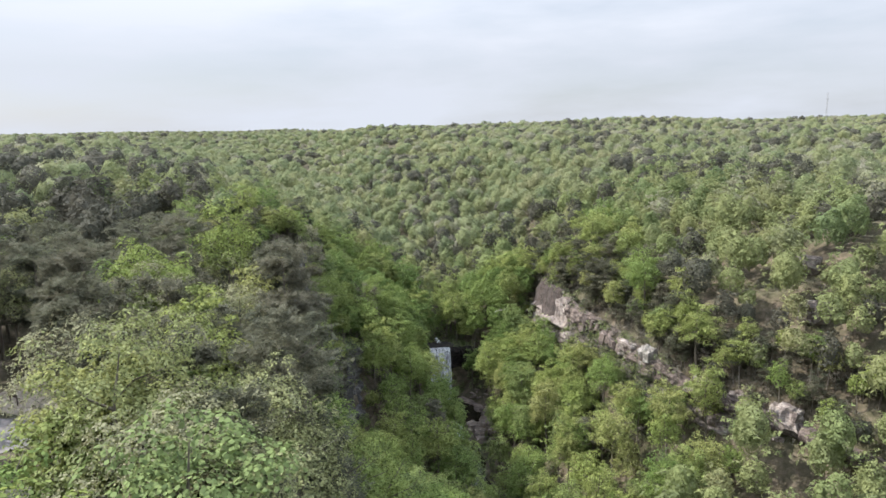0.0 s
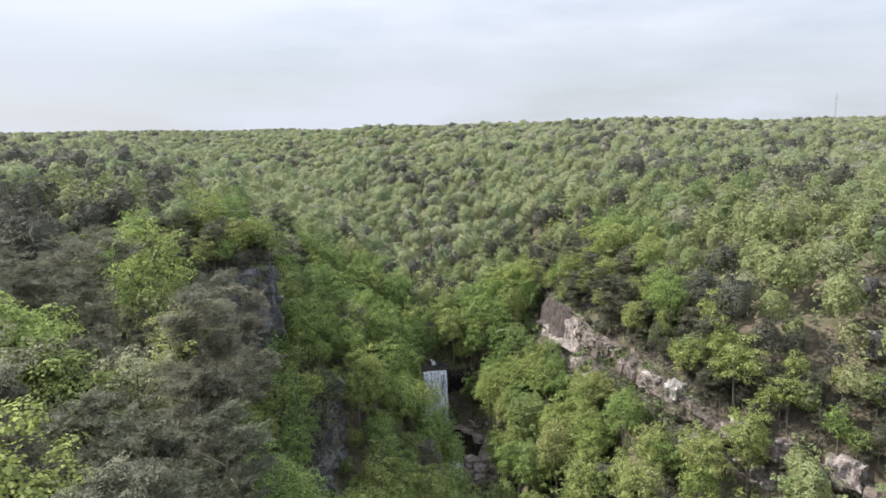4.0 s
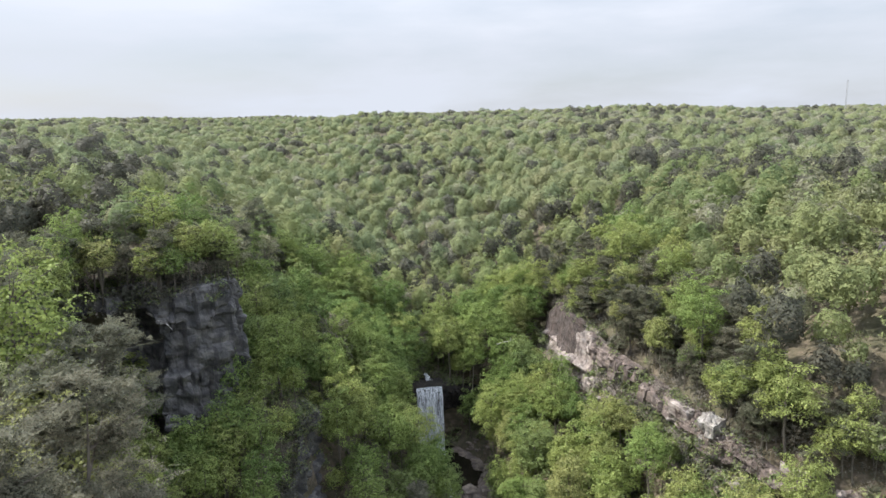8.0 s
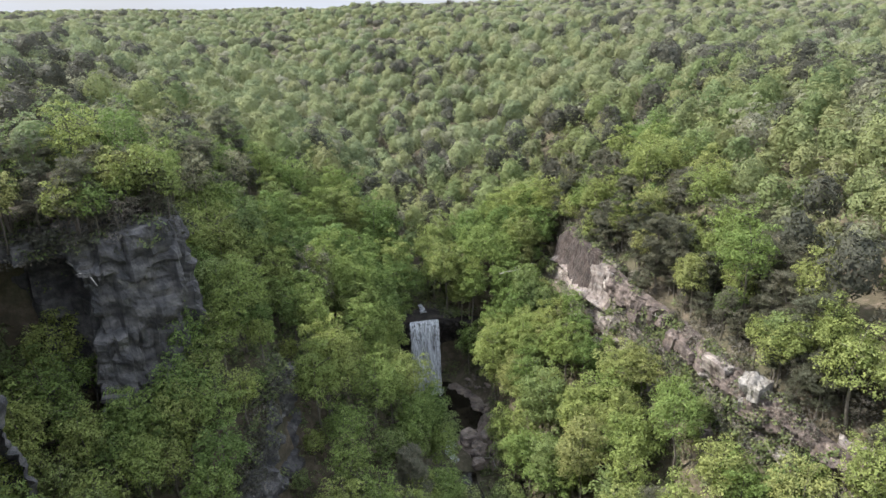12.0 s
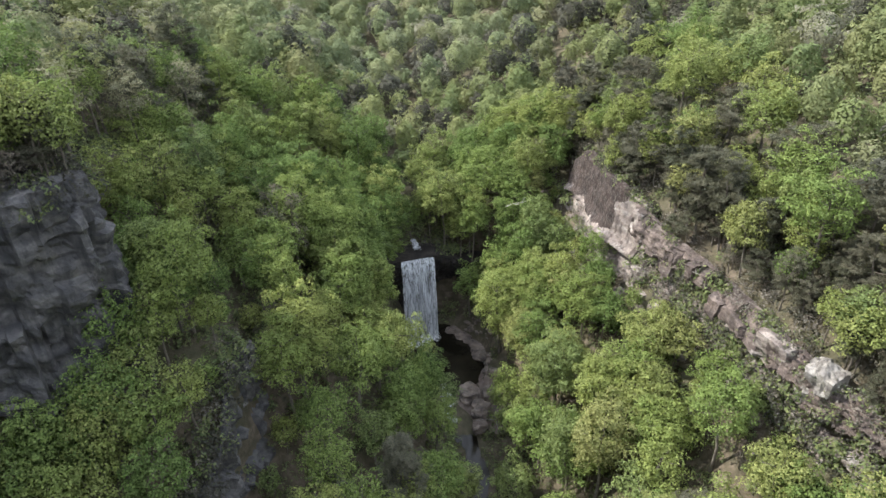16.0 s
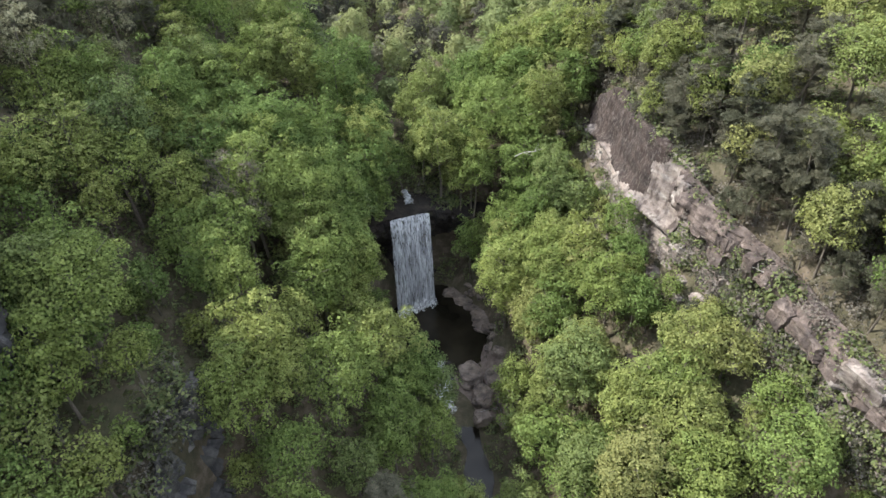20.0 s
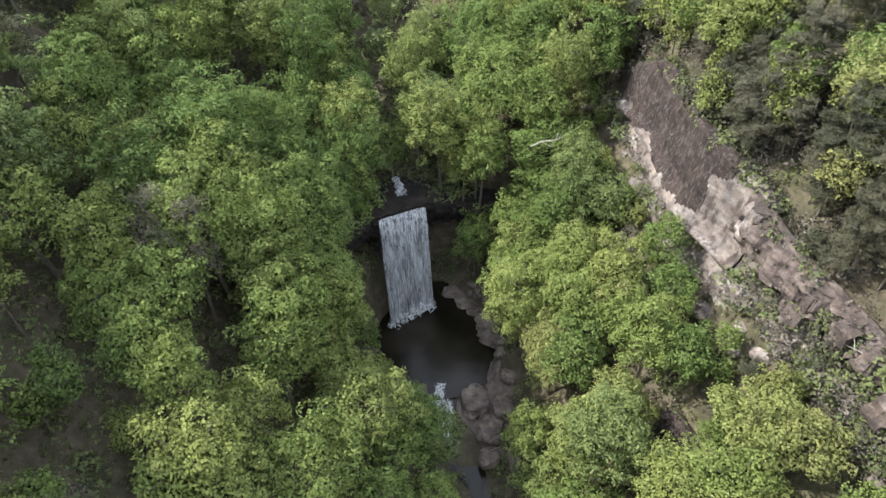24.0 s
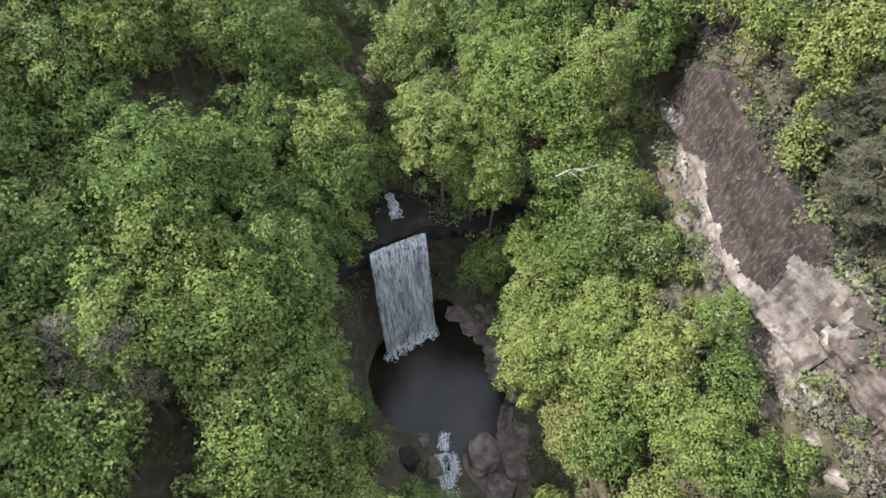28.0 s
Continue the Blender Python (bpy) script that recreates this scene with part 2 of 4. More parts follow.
# ---- lie of the land ----
KEY_Y = [-400, 0, 45, 75, 100, 115, 130, 150, 157, 162, 172, 190, 215, 238, 241, 270, 330, 420, 600, 1000]
CREEK_X = [30, 30, 28, 25, 22, 19, 15, 11, 10.4, 10, 10, 9, 4, -1.5, -2, -6, -20, -48, -120, -300]
CREEK_Z = [-30, -20, -16, -13, -11, -9.5, -8, -6, -5.4, -5, -4.3, -2.7, 0.4, 0.6, 20, 22, 27, 40, 58, 80]
L_DIST = [20, 30, 36, 41, 48, 59, 76, 95, 80, 67, 56, 58, 52, 46, 45, 54, 68, 90, 110, 150]
L_FOOT = [30, 40, 44, 46, 42, 36, 33, 38, 40, 41, 46, 50, 44, 43, 45, 52, 58, 62, 72, 85]
L_RIM = [64, 66, 67, 67, 67, 67, 68, 70, 70.5, 70.5, 68, 63, 57, 53, 53, 56, 60, 64, 73, 86]
L_TOP = [70, 70, 70, 70, 70, 70, 71, 73, 74, 74, 75, 76, 76, 74, 74, 76, 77, 78, 82, 90]
R_DIST = [90, 90, 87, 85, 80, 75, 67, 51, 47.5, 45, 42, 38.5, 34.0, 38.5, 38, 42, 60, 80, 110, 150]
R_FOOT = [15, 18, 21, 23, 26, 27, 28, 30, 30.5, 31, 32, 33, 32.5, 33, 33, 36, 46, 55, 72, 85]
R_RIM = [19, 22, 25, 27, 30, 32, 34, 38, 39.6, 41, 42, 42, 46, 44.5, 44, 42, 50, 58, 73, 86]
R_TOP = [62, 62, 64, 66, 66, 67, 68, 68, 68, 68, 68, 67, 66, 66, 66, 66, 68, 70, 80, 90]

# the shaded cliff: a deep recess, then a buttress
LEFT_PATH = [(-53, 136, 36, 68), (-59, 142, 37, 69), (-63, 149.5, 38, 70), (-58.5, 154.5, 38, 70.4), (-52, 156.3, 38, 70.6), (-47.3, 156.0, 38, 70.4), (-43.5, 158.6, 38, 71.2), (-40.6, 162.0, 38, 71.6), (-39.2, 166, 38, 71.2),
             (-40.6, 170, 39, 70), (-45, 174.5, 42, 68.5), (-51, 178, 45, 67)]

CRAG_PATH = [(-35, 133, 20, 30), (-31.5, 139, 19, 36.5), (-29.5, 146, 18, 38.5), (-28, 153, 17, 38), (-27, 160, 17, 37), (-26, 167, 17, 35), (-26.5, 174, 18, 29)]


def smooth(a, b, x):
    t = np.clip((x - a) / (b - a), 0, 1)
    return t * t * (3 - 2 * t)


def spline(points, step):
    """Evenly spaced points along a smooth line through points (tuples of any length)."""
    p = np.array(points, float)
    q = np.vstack([2 * p[0] - p[1], p, 2 * p[-1] - p[-2]])
    out = []
    for i in range(1, len(q) - 2):
        n = max(2, int(np.linalg.norm(q[i + 1][:2] - q[i][:2]) / step))
        for t in np.arange(n) / n:
            a, b, c, d = q[i - 1], q[i], q[i + 1], q[i + 2]
            out.append(0.5 * (2 * b + (c - a) * t + (2 * a - 5 * b + 4 * c - d) * t * t + (3 * b - a - 3 * c + d) * t ** 3))
    out.append(q[-2])
    return np.array(out)


@functools.lru_cache(None)
def wave_set(seed):
    r = np.random.RandomState(seed)
    return [(math.cos(a), math.sin(a), p, q) for a, p, q in ((r.uniform(0, 6.283), r.uniform(0, 6.283), r.uniform(0.6, 1.7)) for k in range(5))]


def waves(x, y, size, seed):
    """A cheap rolling surface, about -1 to 1, of the given size in metres."""
    return sum(np.sin((x * c + y * s) * 6.283 * q / size + p) for c, s, p, q in wave_set(seed)) / 3.0


def height(x, y):
    """The ground's height at x, y (arrays or numbers)."""
    x, y = np.asarray(x, float), np.asarray(y, float)
    at = lambda vals: np.interp(y, KEY_Y, vals)
    d = x - at(CREEK_X)
    zc = at(CREEK_Z)
    out = np.zeros(np.broadcast(x, y).shape)
    for side, dist, foot, rim, top, bow in ((-1, L_DIST, L_FOOT, L_RIM, L_TOP, 0.68), (1, R_DIST, R_FOOT, R_RIM, R_TOP, 1.1)):
        s = d * side
        d1, z1, z2, z3 = at(dist), at(foot), at(rim), at(top)
        bed = 5.0
        slope = zc + (z1 - zc) * np.clip((s - bed) / (d1 - bed), 0, 1) ** bow
        cliff_part = z1 + (z2 - z1) * smooth(0, 3.0, s - d1)
        back = z2 + (z3 - z2) * np.clip((s - d1 - 3) / 60, 0, 1) ** 0.85
        g = np.where(s < d1, slope, np.where(s < d1 + 3, cliff_part, back))
        out = np.where(s >= 0, g, out)
    # a terrace under the left cliff, with a step down along the crag
    edge = np.interp(y, [p[1] for p in CRAG_PATH], [p[0] for p in CRAG_PATH]) - x
    wide = np.maximum(at(L_DIST) - at(CREEK_X) + edge + x, 8.0)
    step = np.where(edge > 0, 13.5 * (1 - np.clip(edge / wide, 0, 1)) ** 0.7, 0) * smooth(-0.5, 1.5, edge) - 4.5 * smooth(-16, -3, edge) * (1 - smooth(-1.5, 0.5, edge))
    out = out + np.where((d < 0) & (d > -at(L_DIST)), step, 0) * smooth(133, 144, y) * (1 - smooth(168, 180, y))
    r = np.hypot(x, y - 150)
    out = out + np.clip((r - 330) / 1000, 0, 3) * 15 + waves(x, y, 420, 3) * 3.5 * smooth(250, 700, r)
    out = out - np.clip(x, 0, 2000) * 0.008 * smooth(300, 800, r) + 9 * np.exp(-((x - 250) ** 2 + (y - 1150) ** 2) / (2 * 170.0 ** 2))
    out = out + waves(x, y, 23, 5) * 0.9 * smooth(4, 16, np.abs(d)) + waves(x, y, 9, 6) * 0.3 * smooth(4, 10, np.abs(d))
    # the plunge pool
    pr = np.hypot((x - 2.0) / 12.5, (y - 219) / 11.5)
    out = np.where(y < 235, out + (-0.3 - out) * (1 - smooth(0.8, 1.2, pr)), out)
    return out


def rim_point(y, rim_x, foot, rim, dz0=-3.0, dz1=0.3):
    return (float(np.interp(y, KEY_Y, CREEK_X)) + rim_x * float(np.interp(y, KEY_Y, R_DIST if rim_x > 0 else L_DIST)), y,
            float(np.interp(y, KEY_Y, foot)) + dz0, float(np.interp(y, KEY_Y, rim)) + dz1)


def rows_of(fine_from, fine_to, step, outer_from, outer_to, growth=1.13):
    mid = list(np.arange(fine_from, fine_to + 0.01, step))
    lo, hi, s = [], [], step
    p, q = mid[0], mid[-1]
    while p > outer_from or q < outer_to:
        s *= growth
        p, q = p - s, q + s
        if p > outer_from:
            lo.append(p)
        if q < outer_to:
            hi.append(q)
    return np.array([outer_from] + lo[::-1] + mid + hi + [outer_to])


def mesh_of(name, verts, faces, mats, smooth_shade=False, mat_index=None):
    """A mesh from arrays: verts (n, 3), faces (m, k) with k 3 or 4."""
    me = bpy.data.meshes.new(name)
    verts, faces = np.asarray(verts, np.float32), np.asarray(faces, np.int32)
    m, k = faces.shape
    me.vertices.add(len(verts))
    me.vertices.foreach_set("co", verts.ravel())
    me.loops.add(m * k)
    me.loops.foreach_set("vertex_index", faces.ravel())
    me.polygons.add(m)
    me.polygons.foreach_set("loop_start", np.arange(0, m * k, k, dtype=np.int32))
    if mat_index is not None:
        me.polygons.foreach_set("material_index", np.asarray(mat_index, np.int32))
    me.polygons.foreach_set("use_smooth", np.full(m, smooth_shade))
    for mat in mats:
        me.materials.append(mat)
    me.update(calc_edges=True)
    me.validate()
    return me


def grid_faces(rows, cols):
    i = np.arange(rows - 1)[:, None] * cols + np.arange(cols - 1)[None, :]
    return np.stack([i, i + 1, i + 1 + cols, i + cols], -1).reshape(-1, 4)


gx = rows_of(-75, 110, 1.25, -2600, 2600)
gy = rows_of(60, 290, 1.25, -1500, 3600)
GX, GY = np.meshgrid(gx, gy)
ground = new("ground", mesh_of("ground", np.stack([GX, GY, height(GX, GY)], -1).reshape(-1, 3), grid_faces(len(gy), len(gx)), [GROUND], True))
tagged(ground, "forest floor of brown leaf litter and moss in a gorge", "ground", kind="structure")

# ---- trees ----
def cards(centres, normals, sizes, rng, long=1.0):
    """Small leaf sprays as pointed triangles: verts (3n, 3), faces (n, 3)."""
    n = len(centres)
    nrm = normals / np.maximum(np.linalg.norm(normals, axis=1, keepdims=True), 1e-6)
    u = np.cross(nrm, rng.normal(size=(n, 3)))
    u /= np.maximum(np.linalg.norm(u, axis=1, keepdims=True), 1e-6)
    v = np.cross(nrm, u)
    s = sizes[:, None] * 0.62
    j = lambda: 1 + rng.uniform(-0.3, 0.3, (n, 1))
    verts = np.stack([centres + u * s * long * j(), centres - u * s * 0.5 * long * j() + v * s * 0.87 * j(), centres - u * s * 0.5 * long * j() - v * s * 0.87 * j()], 1)
    return verts.reshape(-1, 3), np.arange(3 * n).reshape(n, 3)


def ball_points(n, rng):
    p = rng.normal(size=(n, 3))
    return p / np.linalg.norm(p, axis=1, keepdims=True)


def broad_crown(rng, count, leaf, top=14.0, radius=4.2, base=4.5, lumps=70, ragged=0.25):
    """A broadleaf crown: a domed heap of many small leafy sprays, pushed out unevenly by its boughs."""
    tall = top - base
    bulge = ball_points(7, rng)
    bulge[:, 2] = np.abs(bulge[:, 2]) * 0.9 + 0.1
    k = np.arange(lumps) + 0.5
    up = 1 - 1.32 * k / lumps
    turn = k * 2.39996 + rng.uniform(-0.35, 0.35, lumps)
    flat = np.sqrt(np.maximum(0, 1 - up * up))
    d = np.stack([flat * np.cos(turn), flat * np.sin(turn), up], 1) + rng.normal(size=(lumps, 3)) * 0.10
    swell = 0.72 + 0.30 * np.max(np.clip(d @ bulge.T, 0, 1) ** 5, axis=1)
    hub = np.array([0, 0, base + tall * 0.44])
    mids = hub + d * np.array([radius * 0.9, radius * 0.9, tall * 0.54]) * (swell * rng.uniform(0.84, 1.07, lumps))[:, None]
    rad = rng.uniform(0.12, 0.26, lumps) * radius
    pick = rng.choice(lumps, count, p=rad ** 2 / (rad ** 2).sum())
    d = ball_points(count, rng)
    d[:, 2] = np.where(d[:, 2] < -0.3, -d[:, 2], d[:, 2])
    shell = rng.uniform(0.78, 1.10 + ragged * 0.4, (count, 1))
    p = mids[pick] + d * rad[pick][:, None] * shell * np.array([1, 1, 0.85])
    out = p - np.array([0, 0, base + tall * 0.3])
    nrm = d + out / np.linalg.norm(out, axis=1, keepdims=True) * 0.5 + rng.normal(size=(count, 3)) * 0.35 + np.array([0, 0, 0.3])
    return cards(p, nrm, rng.uniform(0.7, 1.3, count) * leaf, rng)


def pine_crown(rng, count, leaf, top=17.0, radius=3.6, base=6.0):
    """A pine crown: sprays of needles along flat, drooping boughs in loose, wide tiers."""
    boughs = 30
    z = base + (top - base) * rng.uniform(0, 1, boughs) ** 0.75
    reach = radius * (1.05 - ((z - base) / (top - base)) ** 2.4 * 0.62) * rng.uniform(0.6, 1.12, boughs)
    ang = np.arange(boughs) * 2.4 + rng.uniform(-0.4, 0.4, boughs)
    k = rng.choice(boughs, count, p=reach ** 1.5 / (reach ** 1.5).sum())
    along = rng.uniform(0.12, 1.0, count) ** 0.7
    spread = rng.normal(size=count) * 0.30 * reach[k] * along
    r = reach[k] * along
    x = np.cos(ang[k]) * r - np.sin(ang[k]) * spread
    y = np.sin(ang[k]) * r + np.cos(ang[k]) * spread
    zz = z[k] + along * 0.7 - along ** 2 * 0.4 + rng.normal(size=count) * 0.2
    nrm = rng.normal(size=(count, 3)) * 0.5 + np.array([0, 0, 1.0])
    return cards(np.stack([x, y, zz], 1), nrm, rng.uniform(0.7, 1.3, count) * leaf, rng, 1.6)


def dome_crown(rng, count, leaf, top, radius, base, fine=2):
    """A crown seen from afar: a rounded, uneven dome of leaves with a few bulges, and loose sprays round it."""
    bm = bmesh.new()
    bmesh.ops.create_icosphere(bm, subdivisions=fine, radius=1.0)
    bm.verts.ensure_lookup_table()
    d = np.array([v.co[:] for v in bm.verts])
    d = d @ np.linalg.qr(rng.normal(size=(3, 3)))[0]
    f = np.array([[v.index for v in face.verts] for face in bm.faces])
    bm.free()
    f = f[d[f][:, :, 2].mean(axis=1) > -0.4]
    e = d[f]
    inward = np.einsum("ij,ij->i", np.cross(e[:, 1] - e[:, 0], e[:, 2] - e[:, 0]), e.mean(axis=1)) < 0
    f[inward] = f[inward][:, ::-1]
    bulge = ball_points(9, rng)
    bulge[:, 2] = np.abs(bulge[:, 2])
    tall = (top - base) / 2
    size, mid = np.array([radius, radius, tall]), np.array([0, 0, base + tall])
    swelling = lambda w: 0.76 + 0.30 * np.max(np.clip(w @ bulge.T, 0, 1) ** 8, axis=1)
    pieces = [(d * (swelling(d) * rng.uniform(0.93, 1.07, len(d)))[:, None] * size + mid, f)]
    if count:
        w = ball_points(count, rng)
        w[:, 2] = np.where(w[:, 2] < -0.2, -w[:, 2], w[:, 2])
        p = w * (swelling(w) * rng.uniform(0.95, 1.12, count))[:, None] * size + mid
        pieces.append(cards(p, w + rng.normal(size=(count, 3)) * 0.35 + np.array([0, 0, 0.2]), rng.uniform(0.7, 1.3, count) * leaf, rng))
    return joined(pieces)


def tube(points, radii, sides=6):
    """A tapered tube through points: verts and quad faces."""
    pts = np.asarray(points, float)
    verts = []
    for i, (p, r) in enumerate(zip(pts, radii)):
        t = pts[min(i + 1, len(pts) - 1)] - pts[max(i - 1, 0)]
        t /= np.linalg.norm(t)
        u = np.cross(t, (0.3, 1, 0.1) if abs(t[2]) > 0.6 else (0, 0, 1))
        u /= np.linalg.norm(u)
        v = np.cross(t, u)
        for k in range(sides):
            a = 6.2832 * k / sides
            verts.append(p + (u * math.cos(a) + v * math.sin(a)) * r)
    faces = [(i * sides + k, i * sides + (k + 1) % sides, (i + 1) * sides + (k + 1) % sides, (i + 1) * sides + k)
             for i in range(len(pts) - 1) for k in range(sides)]
    return np.array(verts), np.array(faces)


def joined(pieces):
    vs, fs, n = [], [], 0
    for v, f in pieces:
        vs.append(v)
        fs.append(f + n)
        n += len(v)
    return np.concatenate(vs), np.concatenate(fs)


def trunk_with_limbs(rng, top, radius, girth=0.24, limbs=7, first=0.35, twigs=0):
    bend = rng.normal(size=(5, 2)) * 0.25
    bend[0] = 0
    hs = np.array([-1.2, top * 0.25, top * 0.5, top * 0.72, top * 0.92])
    line = [(bend[i, 0], bend[i, 1], hs[i]) for i in range(5)]
    pieces = [tube(line, [girth * 1.25, girth, girth * 0.75, girth * 0.45, girth * 0.12])]
    for k in range(limbs):
        h = top * rng.uniform(first, 0.8)
        a = 6.283 * k / limbs + rng.uniform(-0.4, 0.4)
        L = radius * rng.uniform(0.6, 0.95)
        c = np.array([np.interp(h, hs, bend[:, 0]), np.interp(h, hs, bend[:, 1]), h])
        way = np.array([math.cos(a), math.sin(a), rng.uniform(0.35, 0.9)])
        tip = c + way * L
        midp = c + way * L * 0.5 + rng.normal(size=3) * 0.2
        pieces.append(tube([c, midp, tip], [girth * 0.42, girth * 0.28, girth * 0.06], 4))
        for j in range(twigs):
            s = midp + (tip - midp) * rng.uniform(0, 0.9)
            w = way + rng.normal(size=3) * 0.6
            pieces.append(tube([s, s + w * L * 0.22, s + w * L * 0.42 + rng.normal(size=3) * 0.15], [girth * 0.14, girth * 0.09, girth * 0.03], 3))
    return joined(pieces)


def part(name, mesh, parent, label=""):
    ob = new(name, mesh)
    ob.parent = parent
    if label:
        ob["label"] = label
    return ob


def tree(name, trunk_mesh, crown_mesh, label, group=""):
    root = new(name)
    root.empty_display_size = 0.5
    part("trunk", trunk_mesh, root)
    part("crown", crown_mesh, root)
    return tagged(root, label, "tree", group)


RNG = np.random.RandomState(11)
MODELS = {}
LABELS = {
    "tall": ("tall_broadleaf_tree", "tall leafy broadleaf tree with fresh green spring foliage in the gorge", "tall green trees of the gorge"),
    "green": ("broadleaf_tree", "leafy broadleaf tree with fresh green spring foliage on the gorge slope", "green trees of the gorge"),
    "lime": ("oak_tree", "oak with bright yellow-green young leaves on the slope", "yellow-green oaks"),
    "pale": ("budding_tree", "half-leafed tree with pale whitish spring buds on the plateau", "pale budding trees"),
    "pine": ("pine_tree", "dark grey-green pine with flat loose boughs near the rim", "dark pines of the rim"),
    "twig": ("leafless_shrub_tree", "small leafless tree of grey-brown twigs beside the rocks", "leafless small trees"),
}
SHAPES = {"green": [(16.8, 4.5, 5.0), (15.2, 4.9, 4.2), (18.0, 4.3, 5.6), (14.0, 4.0, 3.6)],
          "lime": [(15.4, 4.7, 4.2), (14.0, 4.2, 3.8), (16.4, 4.5, 4.6)],
          "pale": [(15.5, 4.5, 4.4), (14.2, 4.1, 4.0)],
          "pine": [(16.0, 4.2, 5.0), (17.5, 3.8, 6.5), (14.0, 4.0, 3.8)],
          "twig": [(6.5, 2.6, 1.2), (8.0, 3.0, 1.6)]}
COUNT = {"green": (3100, 0.54), "lime": (3100, 0.54), "pale": (2500, 0.52), "pine": (2300, 0.58), "twig": (1500, 0.40)}
FAR = {}
for kind_name, shapes in SHAPES.items():
    MODELS[kind_name], FAR[kind_name] = [], []
    for top, radius, base in shapes:
        n, leaf = COUNT[kind_name]
        if kind_name == "pine":
            v, f = pine_crown(RNG, n, leaf, top, radius, base)
        else:
            v, f = broad_crown(RNG, n, leaf, top, radius, base, 75 if kind_name != "twig" else 24, 0.25 if kind_name in ("green", "lime") else 0.9)
            if kind_name in ("green", "lime"):
                v, f = joined([(v, f), dome_crown(RNG, 0, 1.0, top - 1.6, radius * 0.80, base + 0.8)])
        crown = mesh_of("crown", v, f, [LEAF[kind_name]])
        m = int(n * 0.42)
        if kind_name == "pine":
            v, f = pine_crown(RNG, m, leaf * 1.25, top, radius, base)
        else:
            v, f = broad_crown(RNG, m, leaf * 1.25, top, radius, base, 60 if kind_name != "twig" else 24, 0.25 if kind_name in ("green", "lime") else 0.9)
            if kind_name in ("green", "lime"):
                v, f = joined([(v, f), dome_crown(RNG, 0, 1.0, top - 1.6, radius * 0.80, base + 0.8)])
        light_crown = mesh_of("crown", v, f, [LEAF[kind_name]])
        tv, tf = trunk_with_limbs(RNG, top, radius, 0.20 if kind_name != "twig" else 0.12, 5, 0.35, 3 if kind_name in ("pale", "twig") else 0)
        trunk = mesh_of("trunk", tv, tf, [BARK], True)
        nm, lab, grp = LABELS["tall" if kind_name == "green" and top > 16 else kind_name]
        MODELS[kind_name].append((nm, trunk, crown, light_crown, lab, grp))
        lods = []
        lods.append(joined([dome_crown(RNG, 0, 1.0, top * 0.93, radius * 0.8, base), broad_crown(RNG, 230, 0.9, top, radius, base, 50, 0.3)]))
        lods.append(dome_crown(RNG, 46, 1.15, top, radius * 0.98, base + 0.1 * top, 1))
        lods.append(dome_crown(RNG, 0, 1.0, top, radius * 1.1, base + 0.08 * top, 1))
        FAR[kind_name].append(lods)


def creek_offset(x, y):
    return x - float(np.interp(y, KEY_Y, CREEK_X))


CLEARINGS = [(3, 217, 13.5), (33.5, 188.5, 5.0), (-6.5, 205, 6.0), (84, 127.5, 4.0), (78, 136, 3.0), (8, 206, 8.5), (-1, 207, 4.5), (2.5, 200, 4.0), (11, 200, 5.0), (-49, 62, 7.5), (-53, 70, 7), (-46, 53, 7.5), (-42, 47, 7), (-38, 41, 7), (-33, 35, 6), (-57, 102, 4.0), (-53, 96, 3.0),
             (103, 191, 4.5), (99, 184, 3.5), (98, 166, 4), (94, 160, 3), (59.5, 145.5, 3.6), (66, 138.5, 3.6), (73, 129, 4.0), (62, 149, 3), (69, 142, 3), (-36, 61, 2.5), (54, 160, 4.5), (-25.7, 203, 4.6), (-22.5, 198, 3.4)]


def species(x, y, r):
    """Which tree grows where, by the lie of the land."""
    d = creek_offset(x, y)
    left_rim, right_rim = -np.interp(y, KEY_Y, L_DIST), np.interp(y, KEY_Y, R_DIST)
    patch = float(waves(x, y, 120, 21))
    pines = float(np.clip(0.16 + 0.50 * waves(x, y, 170, 33) + 0.30 * waves(x, y, 55, 34), 0.02, 0.95))
    if d < left_rim:
        if y < 46 or (y < 80 and d < left_rim - 28):
            w = (0.30, 0.06, 0.32 + 0.1 * patch, 0.34, 0.0)
        elif y < 165:
            w = (0.11, 0.05, 0.08 + 0.06 * patch, 0.76, 0.0)
        else:
            w = (0.30, 0.16, 0.16 + 0.1 * patch, 0.34, 0.0) if y < 260 else (0.30, 0.16, 0.30, pines, 0.0)
    elif d < right_rim - 2:
        w = (0.60, 0.16, 0.16 + 0.08 * patch, 0.6 * pines, 0.0) if y > 275 else (0.93, 0.05, 0.0, 0.02, 0.0) if d < 8 or y > 225 else (0.56, 0.34, 0.01, 0.05, 0.04)
    elif d < right_rim + 19 and 120 < y < 270:
        w = (0.10, 0.12, 0.0, 0.58, 0.20) if y > 168 else (0.15, 0.60, 0.0, 0.25, 0.0)
    else:
        far = smooth(40, 110, d - right_rim)
        w = (0.26, 0.34 - 0.14 * far, 0.05 + 0.34 * far, pines, 0.0)
    w = np.clip(np.array(w), 0, 1)
    return r.choice(["green", "lime", "pale", "pine", "twig"], p=w / w.sum())


